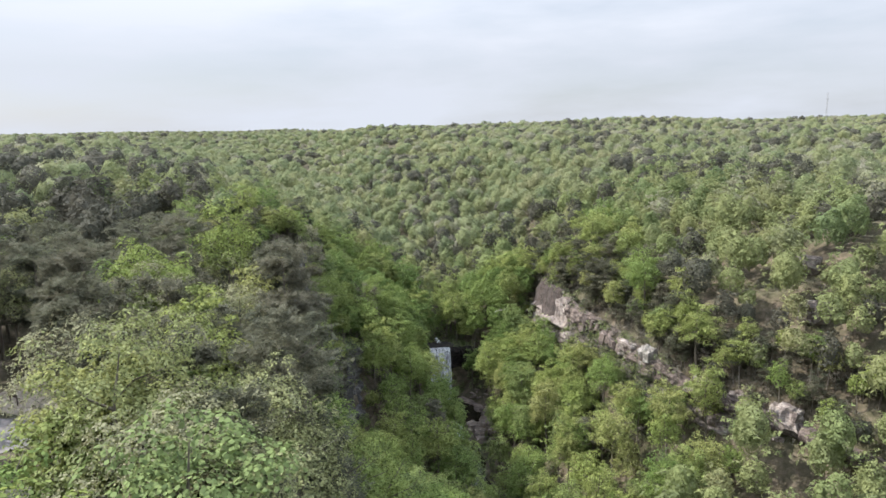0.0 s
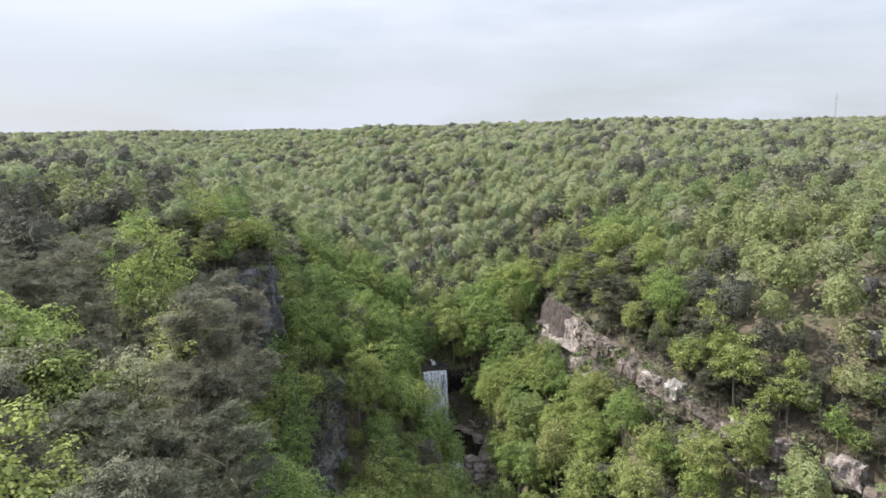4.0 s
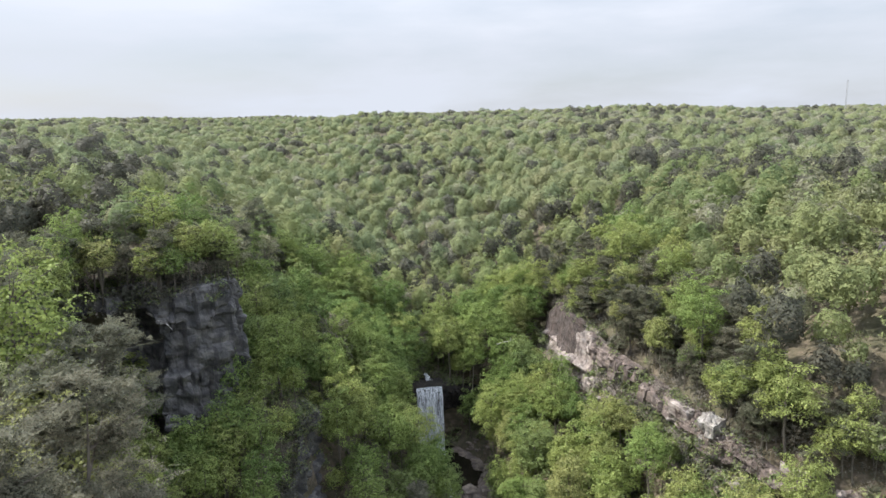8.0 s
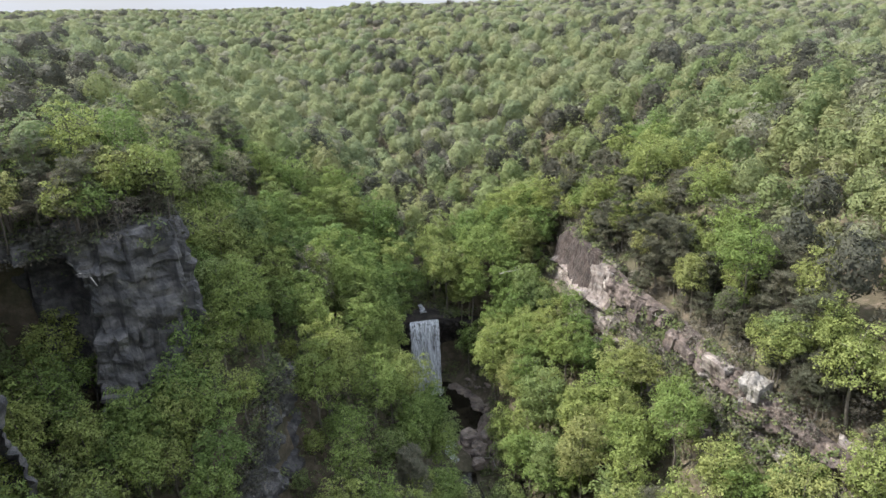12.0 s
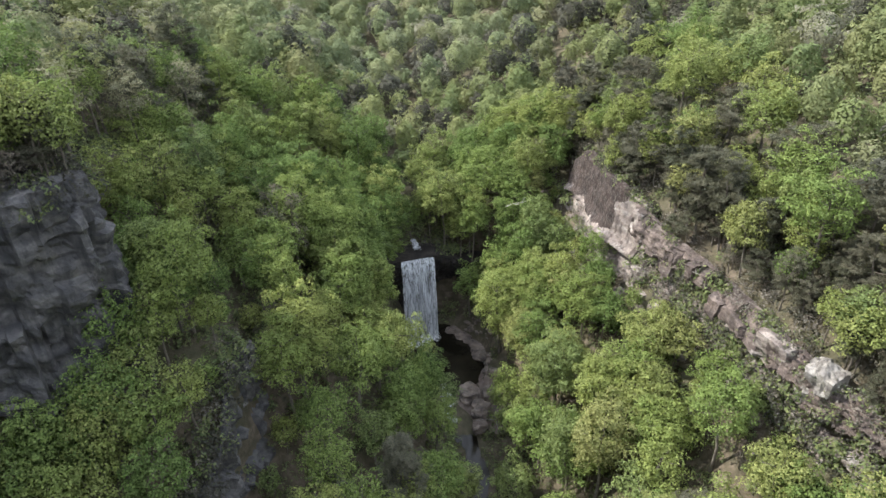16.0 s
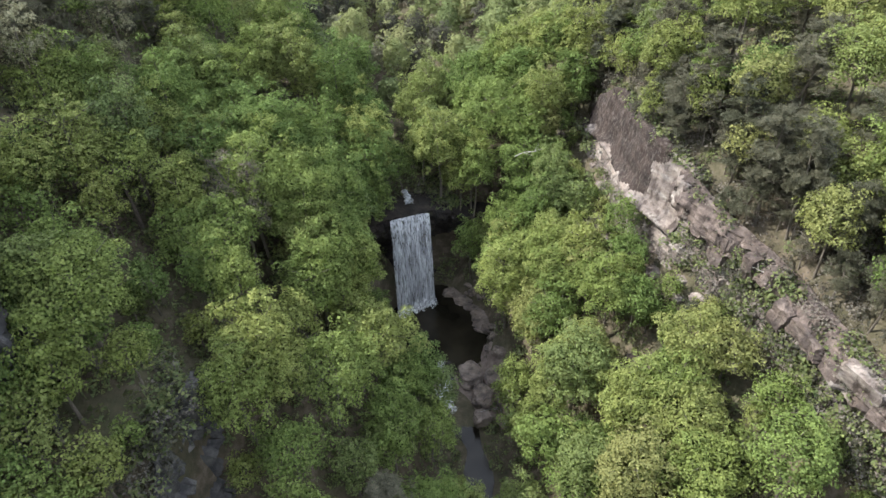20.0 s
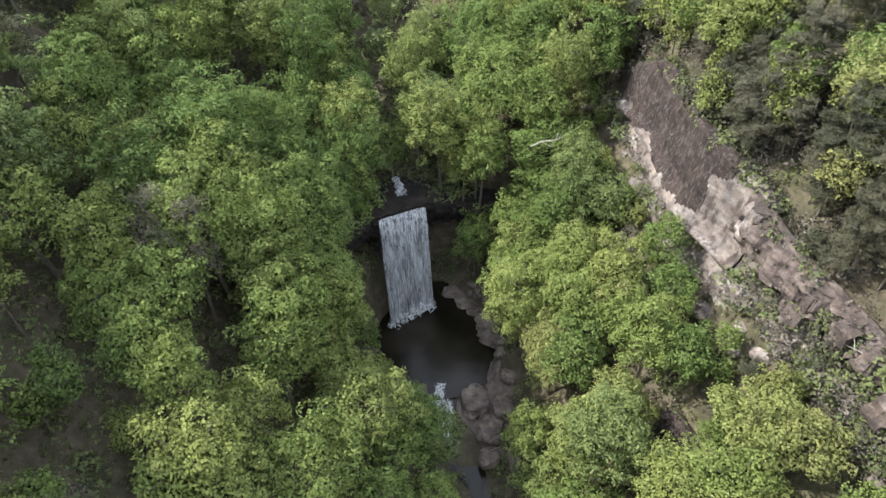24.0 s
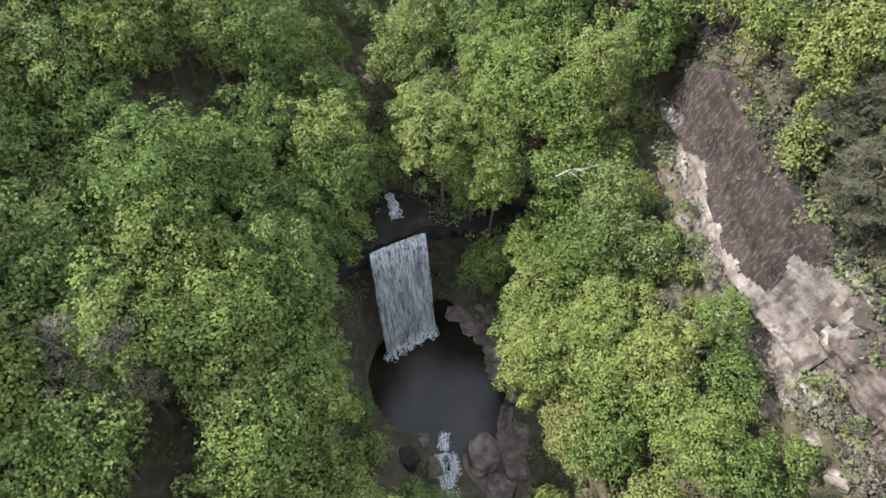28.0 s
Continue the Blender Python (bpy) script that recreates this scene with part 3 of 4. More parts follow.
def blocked(x, y, margin=0.0):
    d = creek_offset(x, y)
    if -8 < x < 5 and 224 < y < 237.5:
        return True
    if y < 231.5 or x > 30:
        if any(math.hypot(x - a, y - b) < c + margin for a, b, c in CLEARINGS):
            return True
    if abs(d) < (3.2 if y < 232 else 1.4) and y < 300:
        return True
    rim_r, rim_l = np.interp(y, KEY_Y, R_DIST), -np.interp(y, KEY_Y, L_DIST)
    if 203 < y < 245 and rim_r - 5.5 < d < rim_r + 3.0:
        return True
    if 150 < y < 204 and rim_r - 4.5 < d < rim_r + 2.0:
        return True
    if 150 < y < 170 and rim_l - 2.0 < d < rim_l + 1.5:
        return True
    return False


RT = np.random.RandomState(5)
near_spots, woods = [], {0: [], 1: [], 2: []}


def scatter(x0, x1, y0, y1, step, keep):
    for yy in np.arange(y0, y1, step * 0.87):
        shift = step * 0.5 * (int(round((yy - y0) / (step * 0.87))) % 2)
        for xx in np.arange(x0 + shift, x1, step):
            x, y = xx + RT.uniform(-0.44, 0.44) * step, yy + RT.uniform(-0.44, 0.44) * step
            keep(x, y)


def near_zone(x, y):
    return (-58 < x < 66 and 128 < y < 262) or (-82 < x < 6 and 0 < y <= 128)


def keep_inner(x, y):
    if blocked(x, y):
        return
    if near_zone(x, y):
        near_spots.append((x, y))
    elif -105 < x < 150 and 50 < y < 310:
        woods[0].append((x, y))


scatter(-330, 340, -60, 560, 6.6, keep_inner)


def keep_plateau(x, y):
    if near_zone(x, y) or (-105 < x < 150 and 50 < y < 310) or blocked(x, y):
        return
    woods[2 if abs(x) > 85 + 0.78 * max(y, 0) else 1].append((x, y))


scatter(-330, 340, -60, 560, 5.9, keep_plateau)


def keep_far(x, y):
    if not (-330 < x < 340 and -60 < y < 560) and abs(x) < 130 + 0.76 * max(y, 60):
        woods[2].append((x, y))


def keep_skyline(x, y):
    if y >= 1050 and abs(x) < 0.8 * y + 60:
        woods[2].append((x, y))


scatter(-950, 950, -150, 1050, 10.0, keep_far)
scatter(-1900, 1900, 1050, 2400, 15.0, keep_skyline)


RIM = np.random.RandomState(77)
rim_spots = []
for k in range(190):
    y = RIM.uniform(126, 262)
    d = np.interp(y, KEY_Y, R_DIST) + RIM.uniform(0.8 if y < 193 else 0.4 if y < 205 or y > 236 else 2.2, 13)
    rim_spots.append((float(np.interp(y, KEY_Y, CREEK_X) + d), y))

stand = {}
cliff_line = spline(LEFT_PATH, 0.8)
for k in range(120):
    i = RIM.randint(3, len(cliff_line) - 3)
    px, py, _, rim_z = cliff_line[i]
    tx, ty = cliff_line[i + 2][:2] - cliff_line[i - 2][:2]
    back = RIM.uniform(-0.8, 10) / math.hypot(tx, ty)
    spot = (float(px - ty * back), float(py + tx * back))
    rim_spots.append(spot)
    stand[spot] = max(float(rim_z) - 0.4, float(height(*spot)))

# a closed canopy on the slope between the pool and the ledge
RS = np.random.RandomState(64)
slope_spots = []
for yy in np.arange(176, 246, 5.4):
    for xx in np.arange(14, 36, 5.4):
        x, y = float(xx + RS.uniform(-1.8, 1.8)), float(yy + RS.uniform(-1.8, 1.8))
        off = x - float(np.interp(y, KEY_Y, CREEK_X))
        if math.hypot(x - 33.5, y - 188.5) > 6 and 13 < off < float(np.interp(y, KEY_Y, R_DIST)) - 9 and not (y > 226 and x < 18) and RS.uniform() < 0.6:
            slope_spots.append((x, y))
bank_spots = [(6.2, 238.5), (8.2, 236), (11, 234.5), (14, 232), (16.6, 228.5), (15.8, 223), (17.2, 217.5), (16.4, 212.5), (-10, 236.5), (-12.5, 232.5), (-14.2, 227), (-17, 222), (-16.4, 216),
              (29.5, 243.5), (32.5, 246.5), (30.5, 248.5), (7.5, 240), (-10.5, 243), (9, 241), (-53, 143), (-50, 149), (-46, 154), (-52, 152), (-43, 146), (-40, 152), (-36, 147), (-48, 145), (-46, 140.5), (-50.5, 138.5), (-44.5, 149.5), (-49.5, 141.5), (-53.5, 139.5), (-56, 142.5), (-51.5, 135.5),
              (-38.5, 157), (-35.5, 161), (-34, 166), (-41.5, 153.5), (-45, 151), (-36.5, 153.5), (-33.5, 171), (-11.5, 210), (-11, 204), (-10, 198), (-13, 215), (-15.5, 222), (-15, 218), (-14.5, 226), (-13.5, 230), (-10.5, 234), (-7.5, 207.5), (-8, 201.5), (-5, 203.5), (-6.5, 198), (-12, 207), (-12.5, 212.5), (-14, 217.5), (-13.8, 221)]
foot_spots = []
for k in range(90):
    y = float(RS.uniform(148, 242))
    foot_spots.append((float(np.interp(y, KEY_Y, CREEK_X) + np.interp(y, KEY_Y, R_DIST) - RS.uniform(4.5, 12)), y))
bank_spots += slope_spots + foot_spots
for x, y in near_spots + rim_spots + bank_spots:
    scrub = (x, y) in rim_spots
    kind_name = RIM.choice(["pine", "twig", "lime", "green"], p=[0.52, 0.14, 0.18, 0.16]) if scrub else species(x, y, RT)
    nm, trunk, crown, light_crown, lab, grp = MODELS[kind_name][RT.randint(len(MODELS[kind_name]))]
    bank = (x, y) in bank_spots
    if bank:
        kind_name = RT.choice(["green", "lime", "pine", "twig"], p=[0.38, 0.36, 0.12, 0.14]) if (x, y) in foot_spots else "lime" if (x, y) in slope_spots and RT.uniform() < 0.35 else "green"
        nm, trunk, crown, light_crown, lab, grp = MODELS[kind_name][RT.randint(len(MODELS[kind_name]))]
    if scrub or not ((-44 < x < 52 and 166 < y < 262) or (-62 < x < -5 and 25 < y < 88)):
        crown = light_crown
    s = RT.uniform(0.80, 1.26)
    if kind_name == "pine" and x > 20:
        s *= 0.8
    rim_d = creek_offset(x, y) - float(np.interp(y, KEY_Y, R_DIST))
    if not scrub and 148 < y < 246 and -16 < rim_d < 0:
        s *= 0.55 + 0.026 * -rim_d
    if -54 < x < -28 and 134 < y < 168:
        s *= 0.8
    # low growth in the shade beside the spur and the buttress
    if abs(x - float(np.interp(y, [138, 155, 168, 180, 192], [-25.5, -22.5, -24, -31, -37]))) < 5.5 and 138 < y < 192:
        s *= 0.58
    if -26 < x < -14 and 195 < y < 236:
        s *= 1.15
    if not bank and -6 < x < 4 and 196 < y < 214:
        s *= 0.62
    if bank:
        s *= (0.46 + 0.3 * (kind_name == "twig") if (x, y) in foot_spots else 0.5 if x > -9 and x < 0 and y < 209 else 0.92 if (x, y) in slope_spots else 0.66 if x > 0 else 0.95) if x > -30 else 0.95 if x > -46 and y > 150 else 0.7
    if scrub:
        s *= 0.74 if (x, y) in stand else 0.62 if kind_name != "twig" else 0.8
    root = tree(nm, trunk, crown, lab, grp)
    root.matrix_basis = pose(x, y, stand.get((x, y), max(float(height(x, y)), 18.8 if -14 < x < 13 and 232 < y < 242 else -99.0)), RT.uniform(-4, 4), RT.uniform(-4, 4), RT.uniform(0, 360)) @ Matrix.Diagonal((s * RT.uniform(0.9, 1.18), s * RT.uniform(0.9, 1.18), s * RT.uniform(0.9, 1.12), 1))


def woodland(name, spots, lod, label, grow, where):
    order = ["green", "lime", "pale", "pine", "twig"]
    vs, fs, ms, ts, n = [], [], [], [], 0
    xs, ys = np.array([p[0] for p in spots]), np.array([p[1] for p in spots])
    zs = height(xs, ys)
    for x, y, z in zip(xs, ys, zs):
        kind_name = species(x, y, RT)
        options = FAR[kind_name]
        v, f = options[RT.randint(len(options))][lod]
        a, s = RT.uniform(0, 6.283), RT.uniform(0.6, 1.3) * grow
        c, q = math.cos(a) * s, math.sin(a) * s
        w = v @ np.array([[c, q, 0], [-q, c, 0], [0, 0, s / math.sqrt(grow) * (0.85 if lod == 2 else 1.0)]])
        vs.append((w + (x, y, z)).astype(np.float32))
        fs.append(f + n)
        ms.append(np.full(len(f), order.index(kind_name)))
        ts.append(np.full(len(f), RT.uniform(), np.float32))
        n += len(v)
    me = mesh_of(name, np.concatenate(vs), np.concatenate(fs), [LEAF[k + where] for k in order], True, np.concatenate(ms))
    me.attributes.new("tone", "FLOAT", "FACE").data.foreach_set("value", np.concatenate(ts))
    return tagged(new(name, me), label, "woods", kind="stuff")


def undergrowth():
    """Low bushes and saplings under and between the trees."""
    spots = []
    r = np.random.RandomState(8)
    for yy in np.arange(124, 262, 2.6):
        for xx in np.arange(-63, 68, 2.6):
            x, y = xx + r.uniform(-1.3, 1.3), yy + r.uniform(-1.3, 1.3)
            d = creek_offset(x, y)
            rim = np.interp(y, KEY_Y, R_DIST)
            if (abs(x) < 8 and 226 < y < 233.5) or (abs(x + 2.5) < 1.6 and y < 241) or (y < 232 and math.hypot((x - 2.0) / 13.5, (y - 219) / 12.5) < 1) or (abs(d) < 3 and y < 215) or math.hypot(x - 8, y - 206) < 8:
                continue
            if 204 < y < 245 and rim - 1 < d < rim + (1.2 if 205 < y < 236 else 0.4):
                continue
            spots.append((x, y, 1 if rim - 3 < d < rim + 9 and r.uniform() < 0.7 else 0))
    for k in range(760):
        y = r.uniform(118, 262)
        d = np.interp(y, KEY_Y, R_DIST) + r.uniform(1.2 if y > 203 else -0.6, 17)
        spots.append((float(np.interp(y, KEY_Y, CREEK_X) + d), y, r.choice([1, 2])))
    for k in range(260):
        y = r.uniform(128, 206)
        d = -np.interp(y, KEY_Y, L_DIST) - r.uniform(1.5, 9)
        spots.append((float(np.interp(y, KEY_Y, CREEK_X) + d), y, r.choice([0, 2])))
    vs, fs, ms, n = [], [], [], 0
    zs = height(np.array([p[0] for p in spots]), np.array([p[1] for p in spots]))
    edge = np.concatenate([spline(LEFT_PATH, 0.8), spline([(x, y, 0, float(height(x - 2, y)) + 0.3) for x, y, _, _ in CRAG_PATH[1:]], 0.8)])
    for k in range(2, len(edge)):
        for back in (-1.6, -0.4, 0.3, 1.3, 2.6):
            if r.uniform() < (0.75 if back > 0 else 0.45):
                spots.append((edge[k, 0] - back + r.uniform(-0.5, 0.5), edge[k, 1] + back * 0.4 + r.uniform(-0.5, 0.5), r.choice([0, 1, 2, 2])))
                zs = np.append(zs, edge[k, 3] + (r.uniform(-0.6, 0.2) if back > 0 else -r.uniform(0.4, 3.0)))
    for k in range(110):
        y = r.uniform(203, 245)
        px, py, z0, z1 = rim_point(y, 1, R_FOOT, R_RIM)
        up = k % 4 > 0
        spots.append((px + (r.uniform(1.2, 2.6) if up else r.uniform(-4.2, -1.6)), py, r.choice([0, 2]) if up else r.choice([0, 0, 1])))
        zs = np.append(zs, z1 - r.uniform(0.2, 0.9) - 0.55 * max(0, y - 235) if up else z0 + r.uniform(2.0, 4.5))
    for k in range(420):
        y = r.uniform(150, 203)
        px, py, z0, z1 = rim_point(y, 1, R_FOOT, R_RIM)
        v = r.uniform(0.1, 1.0)
        spots.append((px - 2.6 + 2.4 * v + r.uniform(-0.4, 0.4), py, r.choice([0, 0, 1, 2])))
        zs = np.append(zs, z0 + (z1 - z0) * v - 0.4)
    # low growth round the chute above the lip
    for k in range(60):
        x, y = r.uniform(-12, 10), r.uniform(235.5, 244)
        if abs(x + 2.8) > 1.9:
            spots.append((x, y, r.choice([0, 0, 1])))
            zs = np.append(zs, max(19.6, float(height(x, y))))
    for (x, y, dry), z in zip(spots, zs):
        m = 62 if dry == 0 else 80
        p = ball_points(m, r)
        p[:, 2] = np.abs(p[:, 2])
        size = r.uniform(0.7, 1.5) * (1.0 if dry == 0 else 1.1)
        p = p * r.uniform(0.6, 1.0, (m, 1))
        v, f = cards(p * np.array([1.5, 1.5, 1.7]) * size + (x, y, z), p + r.normal(size=(m, 3)) * 0.4 + (0, 0, 0.3), r.uniform(0.5, 1.1, m) * (0.5 if dry else 0.62), r)
        vs.append(v)
        fs.append(f + n)
        ms.append(np.full(m, dry))
        n += len(v)
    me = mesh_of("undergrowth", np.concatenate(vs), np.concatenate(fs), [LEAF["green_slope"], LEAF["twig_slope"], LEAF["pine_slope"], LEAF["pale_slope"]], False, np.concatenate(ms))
    me.attributes.new("tone", "FLOAT", "FACE").data.foreach_set("value", r.uniform(size=len(me.polygons)).astype(np.float32))
    tagged(new("undergrowth", me), "low green bushes and dry brush under the trees", "bushes", kind="stuff")


undergrowth()
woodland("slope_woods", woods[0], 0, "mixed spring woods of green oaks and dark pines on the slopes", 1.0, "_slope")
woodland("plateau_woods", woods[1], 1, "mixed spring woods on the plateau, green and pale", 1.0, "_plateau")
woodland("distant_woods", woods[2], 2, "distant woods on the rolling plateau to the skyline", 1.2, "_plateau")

# ---- cliffs, ledges and boulders ----
def bedded(p, big, small, bed, tall=1.0):
    """How far a rock face stands out at p: blocks between joints, beds and a fine unevenness."""
    b = noise.cell(Vector((p[0] / big, p[1] / big, p[2] / (big * 0.55 * tall) + 7)))
    c = noise.cell(Vector((p[0] / small + 31, p[1] / small, p[2] / (small * 0.5 * tall))))
    n = noise.fractal(Vector(p) * 0.35, 0.9, 2.0, 4)
    s = math.sin(p[2] * 6.283 / bed + 2.0 * noise.noise(Vector((p[0] * 0.1, p[1] * 0.1, 0.3))))
    return 1.1 * (b - 0.5) + 0.6 * (c - 0.5) + 0.8 * n + 0.14 * s


def cliff_mesh(name, path, side, profile, mats, rows=30, step=0.5, rough=1.0, big=4.2, small=1.7, cap=5.0, brown=None, tall=1.0, soft_edges=False, bed=2.6):
    """A rock face along path (x, y, foot, rim). side: 1 when it faces right of the way along the path. profile(v, s): metres that the face stands out at
    the height share v and at s metres along; brown(v, x, y) says where the second material lies."""
    pts = spline(path, step)
    run = np.concatenate([[0], np.cumsum(np.linalg.norm(np.diff(pts[:, :2], axis=0), axis=1))])
    tang = np.gradient(pts[:, :2], axis=0)
    tang /= np.linalg.norm(tang, axis=1, keepdims=True)
    out = np.stack([tang[:, 1], -tang[:, 0]], 1) * side
    cols = len(pts)
    verts, share = [], []
    caps = [(-cap * 0.25, 0.25), (-cap * 0.6, 0.35), (-cap, -0.6)]
    for r in range(rows + 1 + len(caps)):
        for i in range(cols):
            x, y, z0, z1 = pts[i]
            if r <= rows:
                v = r / rows
                z = z0 + (z1 - z0) * v
                o = profile(v, run[i]) + bedded((x, y, z), big, small, bed, tall) * rough * (1 - 0.4 * v)
                z += 0.3 * noise.noise(Vector((x * 0.4, y * 0.4, z * 0.4)))
            else:
                v = 1.0
                o = profile(1.0, run[i]) + caps[r - rows - 1][0]
                z = z1 + caps[r - rows - 1][1] + 0.5 * noise.noise(Vector((x * 0.3, y * 0.3, 5.0)))
            px, py = x + out[i, 0] * o, y + out[i, 1] * o
            verts.append((px, py, z))
            share.append((v, px, py))
    faces = grid_faces(rows + 1 + len(caps), cols)
    if side > 0:
        faces = faces[:, ::-1]
    index = None
    if brown:
        index = [1 if brown(*share[f[0]]) else 0 for f in faces]
    return mesh_of(name, verts, faces, mats, soft_edges, index)


def ledge_profile(v, s):
    """A thick roof bed over a continuous dark undercut, with a broken foot below."""
    crack = 0.50 + 0.07 * math.sin(s * 0.11) + 0.04 * math.sin(s * 0.37 + 1)
    deep = 2.9 + 1.0 * math.sin(s * 0.085 - 1.6) + 0.5 * math.sin(s * 0.31)
    o = 2.0 + 0.5 * math.sin(s * 0.21) - 0.9 * v
    o += 0.8 * float(smooth(crack + 0.05, crack + 0.10, v)) * (1 - float(smooth(0.86, 1.0, v)))
    o -= deep * math.exp(-((v - crack) / 0.075) ** 2) + 2.2 * max(0.0, v - 0.84)
    # a low cave under the thick roof
    o -= 3.4 * float(smooth(84, 88, s) * (1 - smooth(97, 101, s))) * math.exp(-((v - 0.36) / 0.17) ** 4)
    return o


def slab_profile(v, s):
    return 2.4 + 0.4 * math.sin(s * 0.3) - 3.0 * v + 1.1 * math.exp(-((v - 0.36) / 0.06) ** 2) - 0.7 * math.exp(-((v - 0.27) / 0.04) ** 2)


def slab_brown(v, x, y):
    return v > 0.36 + 0.26 * noise.noise(Vector((x * 0.22, y * 0.22, 2.0))) and y > 213.5 - 6 * (v - 0.5) + 5 * noise.noise(Vector((x * 0.3, y * 0.3, v * 4)))


def thing(name, label, category, group="", kind=""):
    root = new(name)
    root.empty_display_size = 0.5
    return tagged(root, label, category, group, kind)


right_ledge = thing("sandstone_ledge", "broken pale pink sandstone ledge with dark cracks under pines", "cliff", kind="structure")
part("rock_face", cliff_mesh("rock_face", [rim_point(y, 1, R_FOOT, R_RIM, -3, 0.2 - 0.03 * max(0, 200 - y)) for y in (207, 200, 193, 186, 178, 170, 160, 150, 141, 132, 124, 116, 108)], 1,
     ledge_profile, [ROCK_PALE, ROCK_PINK], 34, 0.45, 0.85, cap=2.6, brown=lambda v, x, y: v > 0.62 + 0.2 * noise.noise(Vector((x * 0.3, y * 0.3, 9)))), right_ledge)
part("slab", cliff_mesh("slab", [tuple(a + b for a, b in zip(rim_point(y, 1, R_FOOT, R_RIM, -3, 0.6 - 0.55 * max(0, y - 235)), (-0.3, 0, 0, 0))) for y in (243, 239, 235, 228, 221, 214, 209, 204.5)], 1,
     slab_profile, [ROCK_PALE, ROCK_BROWN], 56, 0.28, 0.32, 9.0, 4.6, cap=2.2, brown=slab_brown, soft_edges=True), right_ledge, "steep dark brown lichened slab over a pale face")

def block_mesh(seed, sx, sy, sz, mat, worn=0.18, craggy=0.45):
    """An angular joint block with worn edges."""
    bm = bmesh.new()
    bmesh.ops.create_cube(bm, size=2.0)
    bmesh.ops.subdivide_edges(bm, edges=bm.edges[:], cuts=7, use_grid_fill=True)
    off = Vector((seed * 2.3, seed * 1.1, seed * 4.7))
    for v in bm.verts:
        p = v.co.copy()
        k = p.length
        p = p.lerp(p * (1.25 / max(k, 1.0)), worn)
        p = Vector((p.x * sx, p.y * sy, p.z * sz))
        p += Vector(noise.cell_vector(p * 0.55 + off)) * 0.5 + p.normalized() * craggy * noise.fractal(p * 0.5 + off, 1.0, 2.0, 4)
        v.co = p
    me = bpy.data.meshes.new("outer_block")
    bm.to_mesh(me)
    bm.free()
    me.materials.append(mat)
    return me


RO = np.random.RandomState(19)
y = 206.0
while y > 168:
    long = RO.uniform(0.9, 3.0)
    px, py, z0, z1 = rim_point(y - long, 1, R_FOOT, R_RIM)
    nx, ny, _, _ = rim_point(y - long - 3, 1, R_FOOT, R_RIM)
    high = RO.uniform(1.0, 2.4)
    ob = part("outer_block", block_mesh(int(y * 3), RO.uniform(0.7, 1.2), long * 1.1, high, ROCK_PALE if RO.uniform() < 0.4 else ROCK_PINK), right_ledge)
    ob.matrix_basis = pose(px - RO.uniform(0.9, 1.9), py - 0.4, z1 - high - RO.uniform(0.1, 3.0), RO.uniform(-10, 10), RO.uniform(-8, 14), -math.degrees(math.atan2(nx - px, ny - py)) + 180 + RO.uniform(-9, 9))
    y -= long * RO.uniform(2.2, 4.2)

def cliff_profile(v, s):
    """A deep undercut in the recess, under a jutting brow; then the buttress, nearly upright, with a rounded brow and two chimneys."""
    brow = smooth(0.87, 0.93, v)
    hollow = float(smooth(6, 13, s) * (1 - smooth(30, 35, s)))
    chimneys = 1.6 * math.exp(-((s - 47.5) / 0.7) ** 2) + 2.6 * math.exp(-((s - 56.5) / 1.1) ** 2) * (1 - 0.6 * v)
    face = 2.6 + 0.7 * math.sin(s * 0.31) + 0.5 * math.sin(s * 0.83) - 0.8 * v - 1.6 * max(0.0, v - 0.9) * 10 * 0.35 - chimneys
    deep = 13.0 - 5.0 * float(smooth(20, 27, s))
    return face - hollow * deep * (1 - 0.88 * float(brow))


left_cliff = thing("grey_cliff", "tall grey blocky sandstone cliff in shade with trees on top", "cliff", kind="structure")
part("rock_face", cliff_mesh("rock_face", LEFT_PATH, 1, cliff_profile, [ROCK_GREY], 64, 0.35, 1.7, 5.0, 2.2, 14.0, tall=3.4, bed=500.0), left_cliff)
lower_crag = thing("lower_crag", "grey weathered rock crag below the cliff between trees", "cliff", kind="structure")
part("rock_face", cliff_mesh("rock_face", [(x, y, float(height(x + 5, y)) - 2, float(height(x - 3, y)) - 1.0) for x, y, _, _ in CRAG_PATH[1:]], 1,
     lambda v, s: 1.8 + 0.8 * math.sin(s * 0.4) - 0.9 * v, [ROCK_GREY], 34, 0.4, 1.9, 3.2, 1.6, 1.2, tall=2.4, bed=500.0), lower_crag)

def alcove_profile(v, s):
    """Undercut: the lip stands far out over the hollow below."""
    return -1.0 - 4.8 * math.exp(-((v - 0.40) / 0.3) ** 2) + 1.2 * v ** 3 + (1.0 if v < 0.08 else 0.0)

headwall = thing("headwall", "wet undercut rock wall behind the waterfall, coloured near black for its shade", "cliff", kind="structure")
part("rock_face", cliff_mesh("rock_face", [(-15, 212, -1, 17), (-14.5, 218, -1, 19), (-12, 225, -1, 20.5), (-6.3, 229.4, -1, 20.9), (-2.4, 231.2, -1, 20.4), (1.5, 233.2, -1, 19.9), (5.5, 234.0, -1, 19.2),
     (10, 233.4, 0, 17.5), (14, 230, 2, 16)], 1, alcove_profile, [ROCK_WET_SHADED], 34, 0.45, 0.8, 3.0, 1.4, 10.0), headwall)


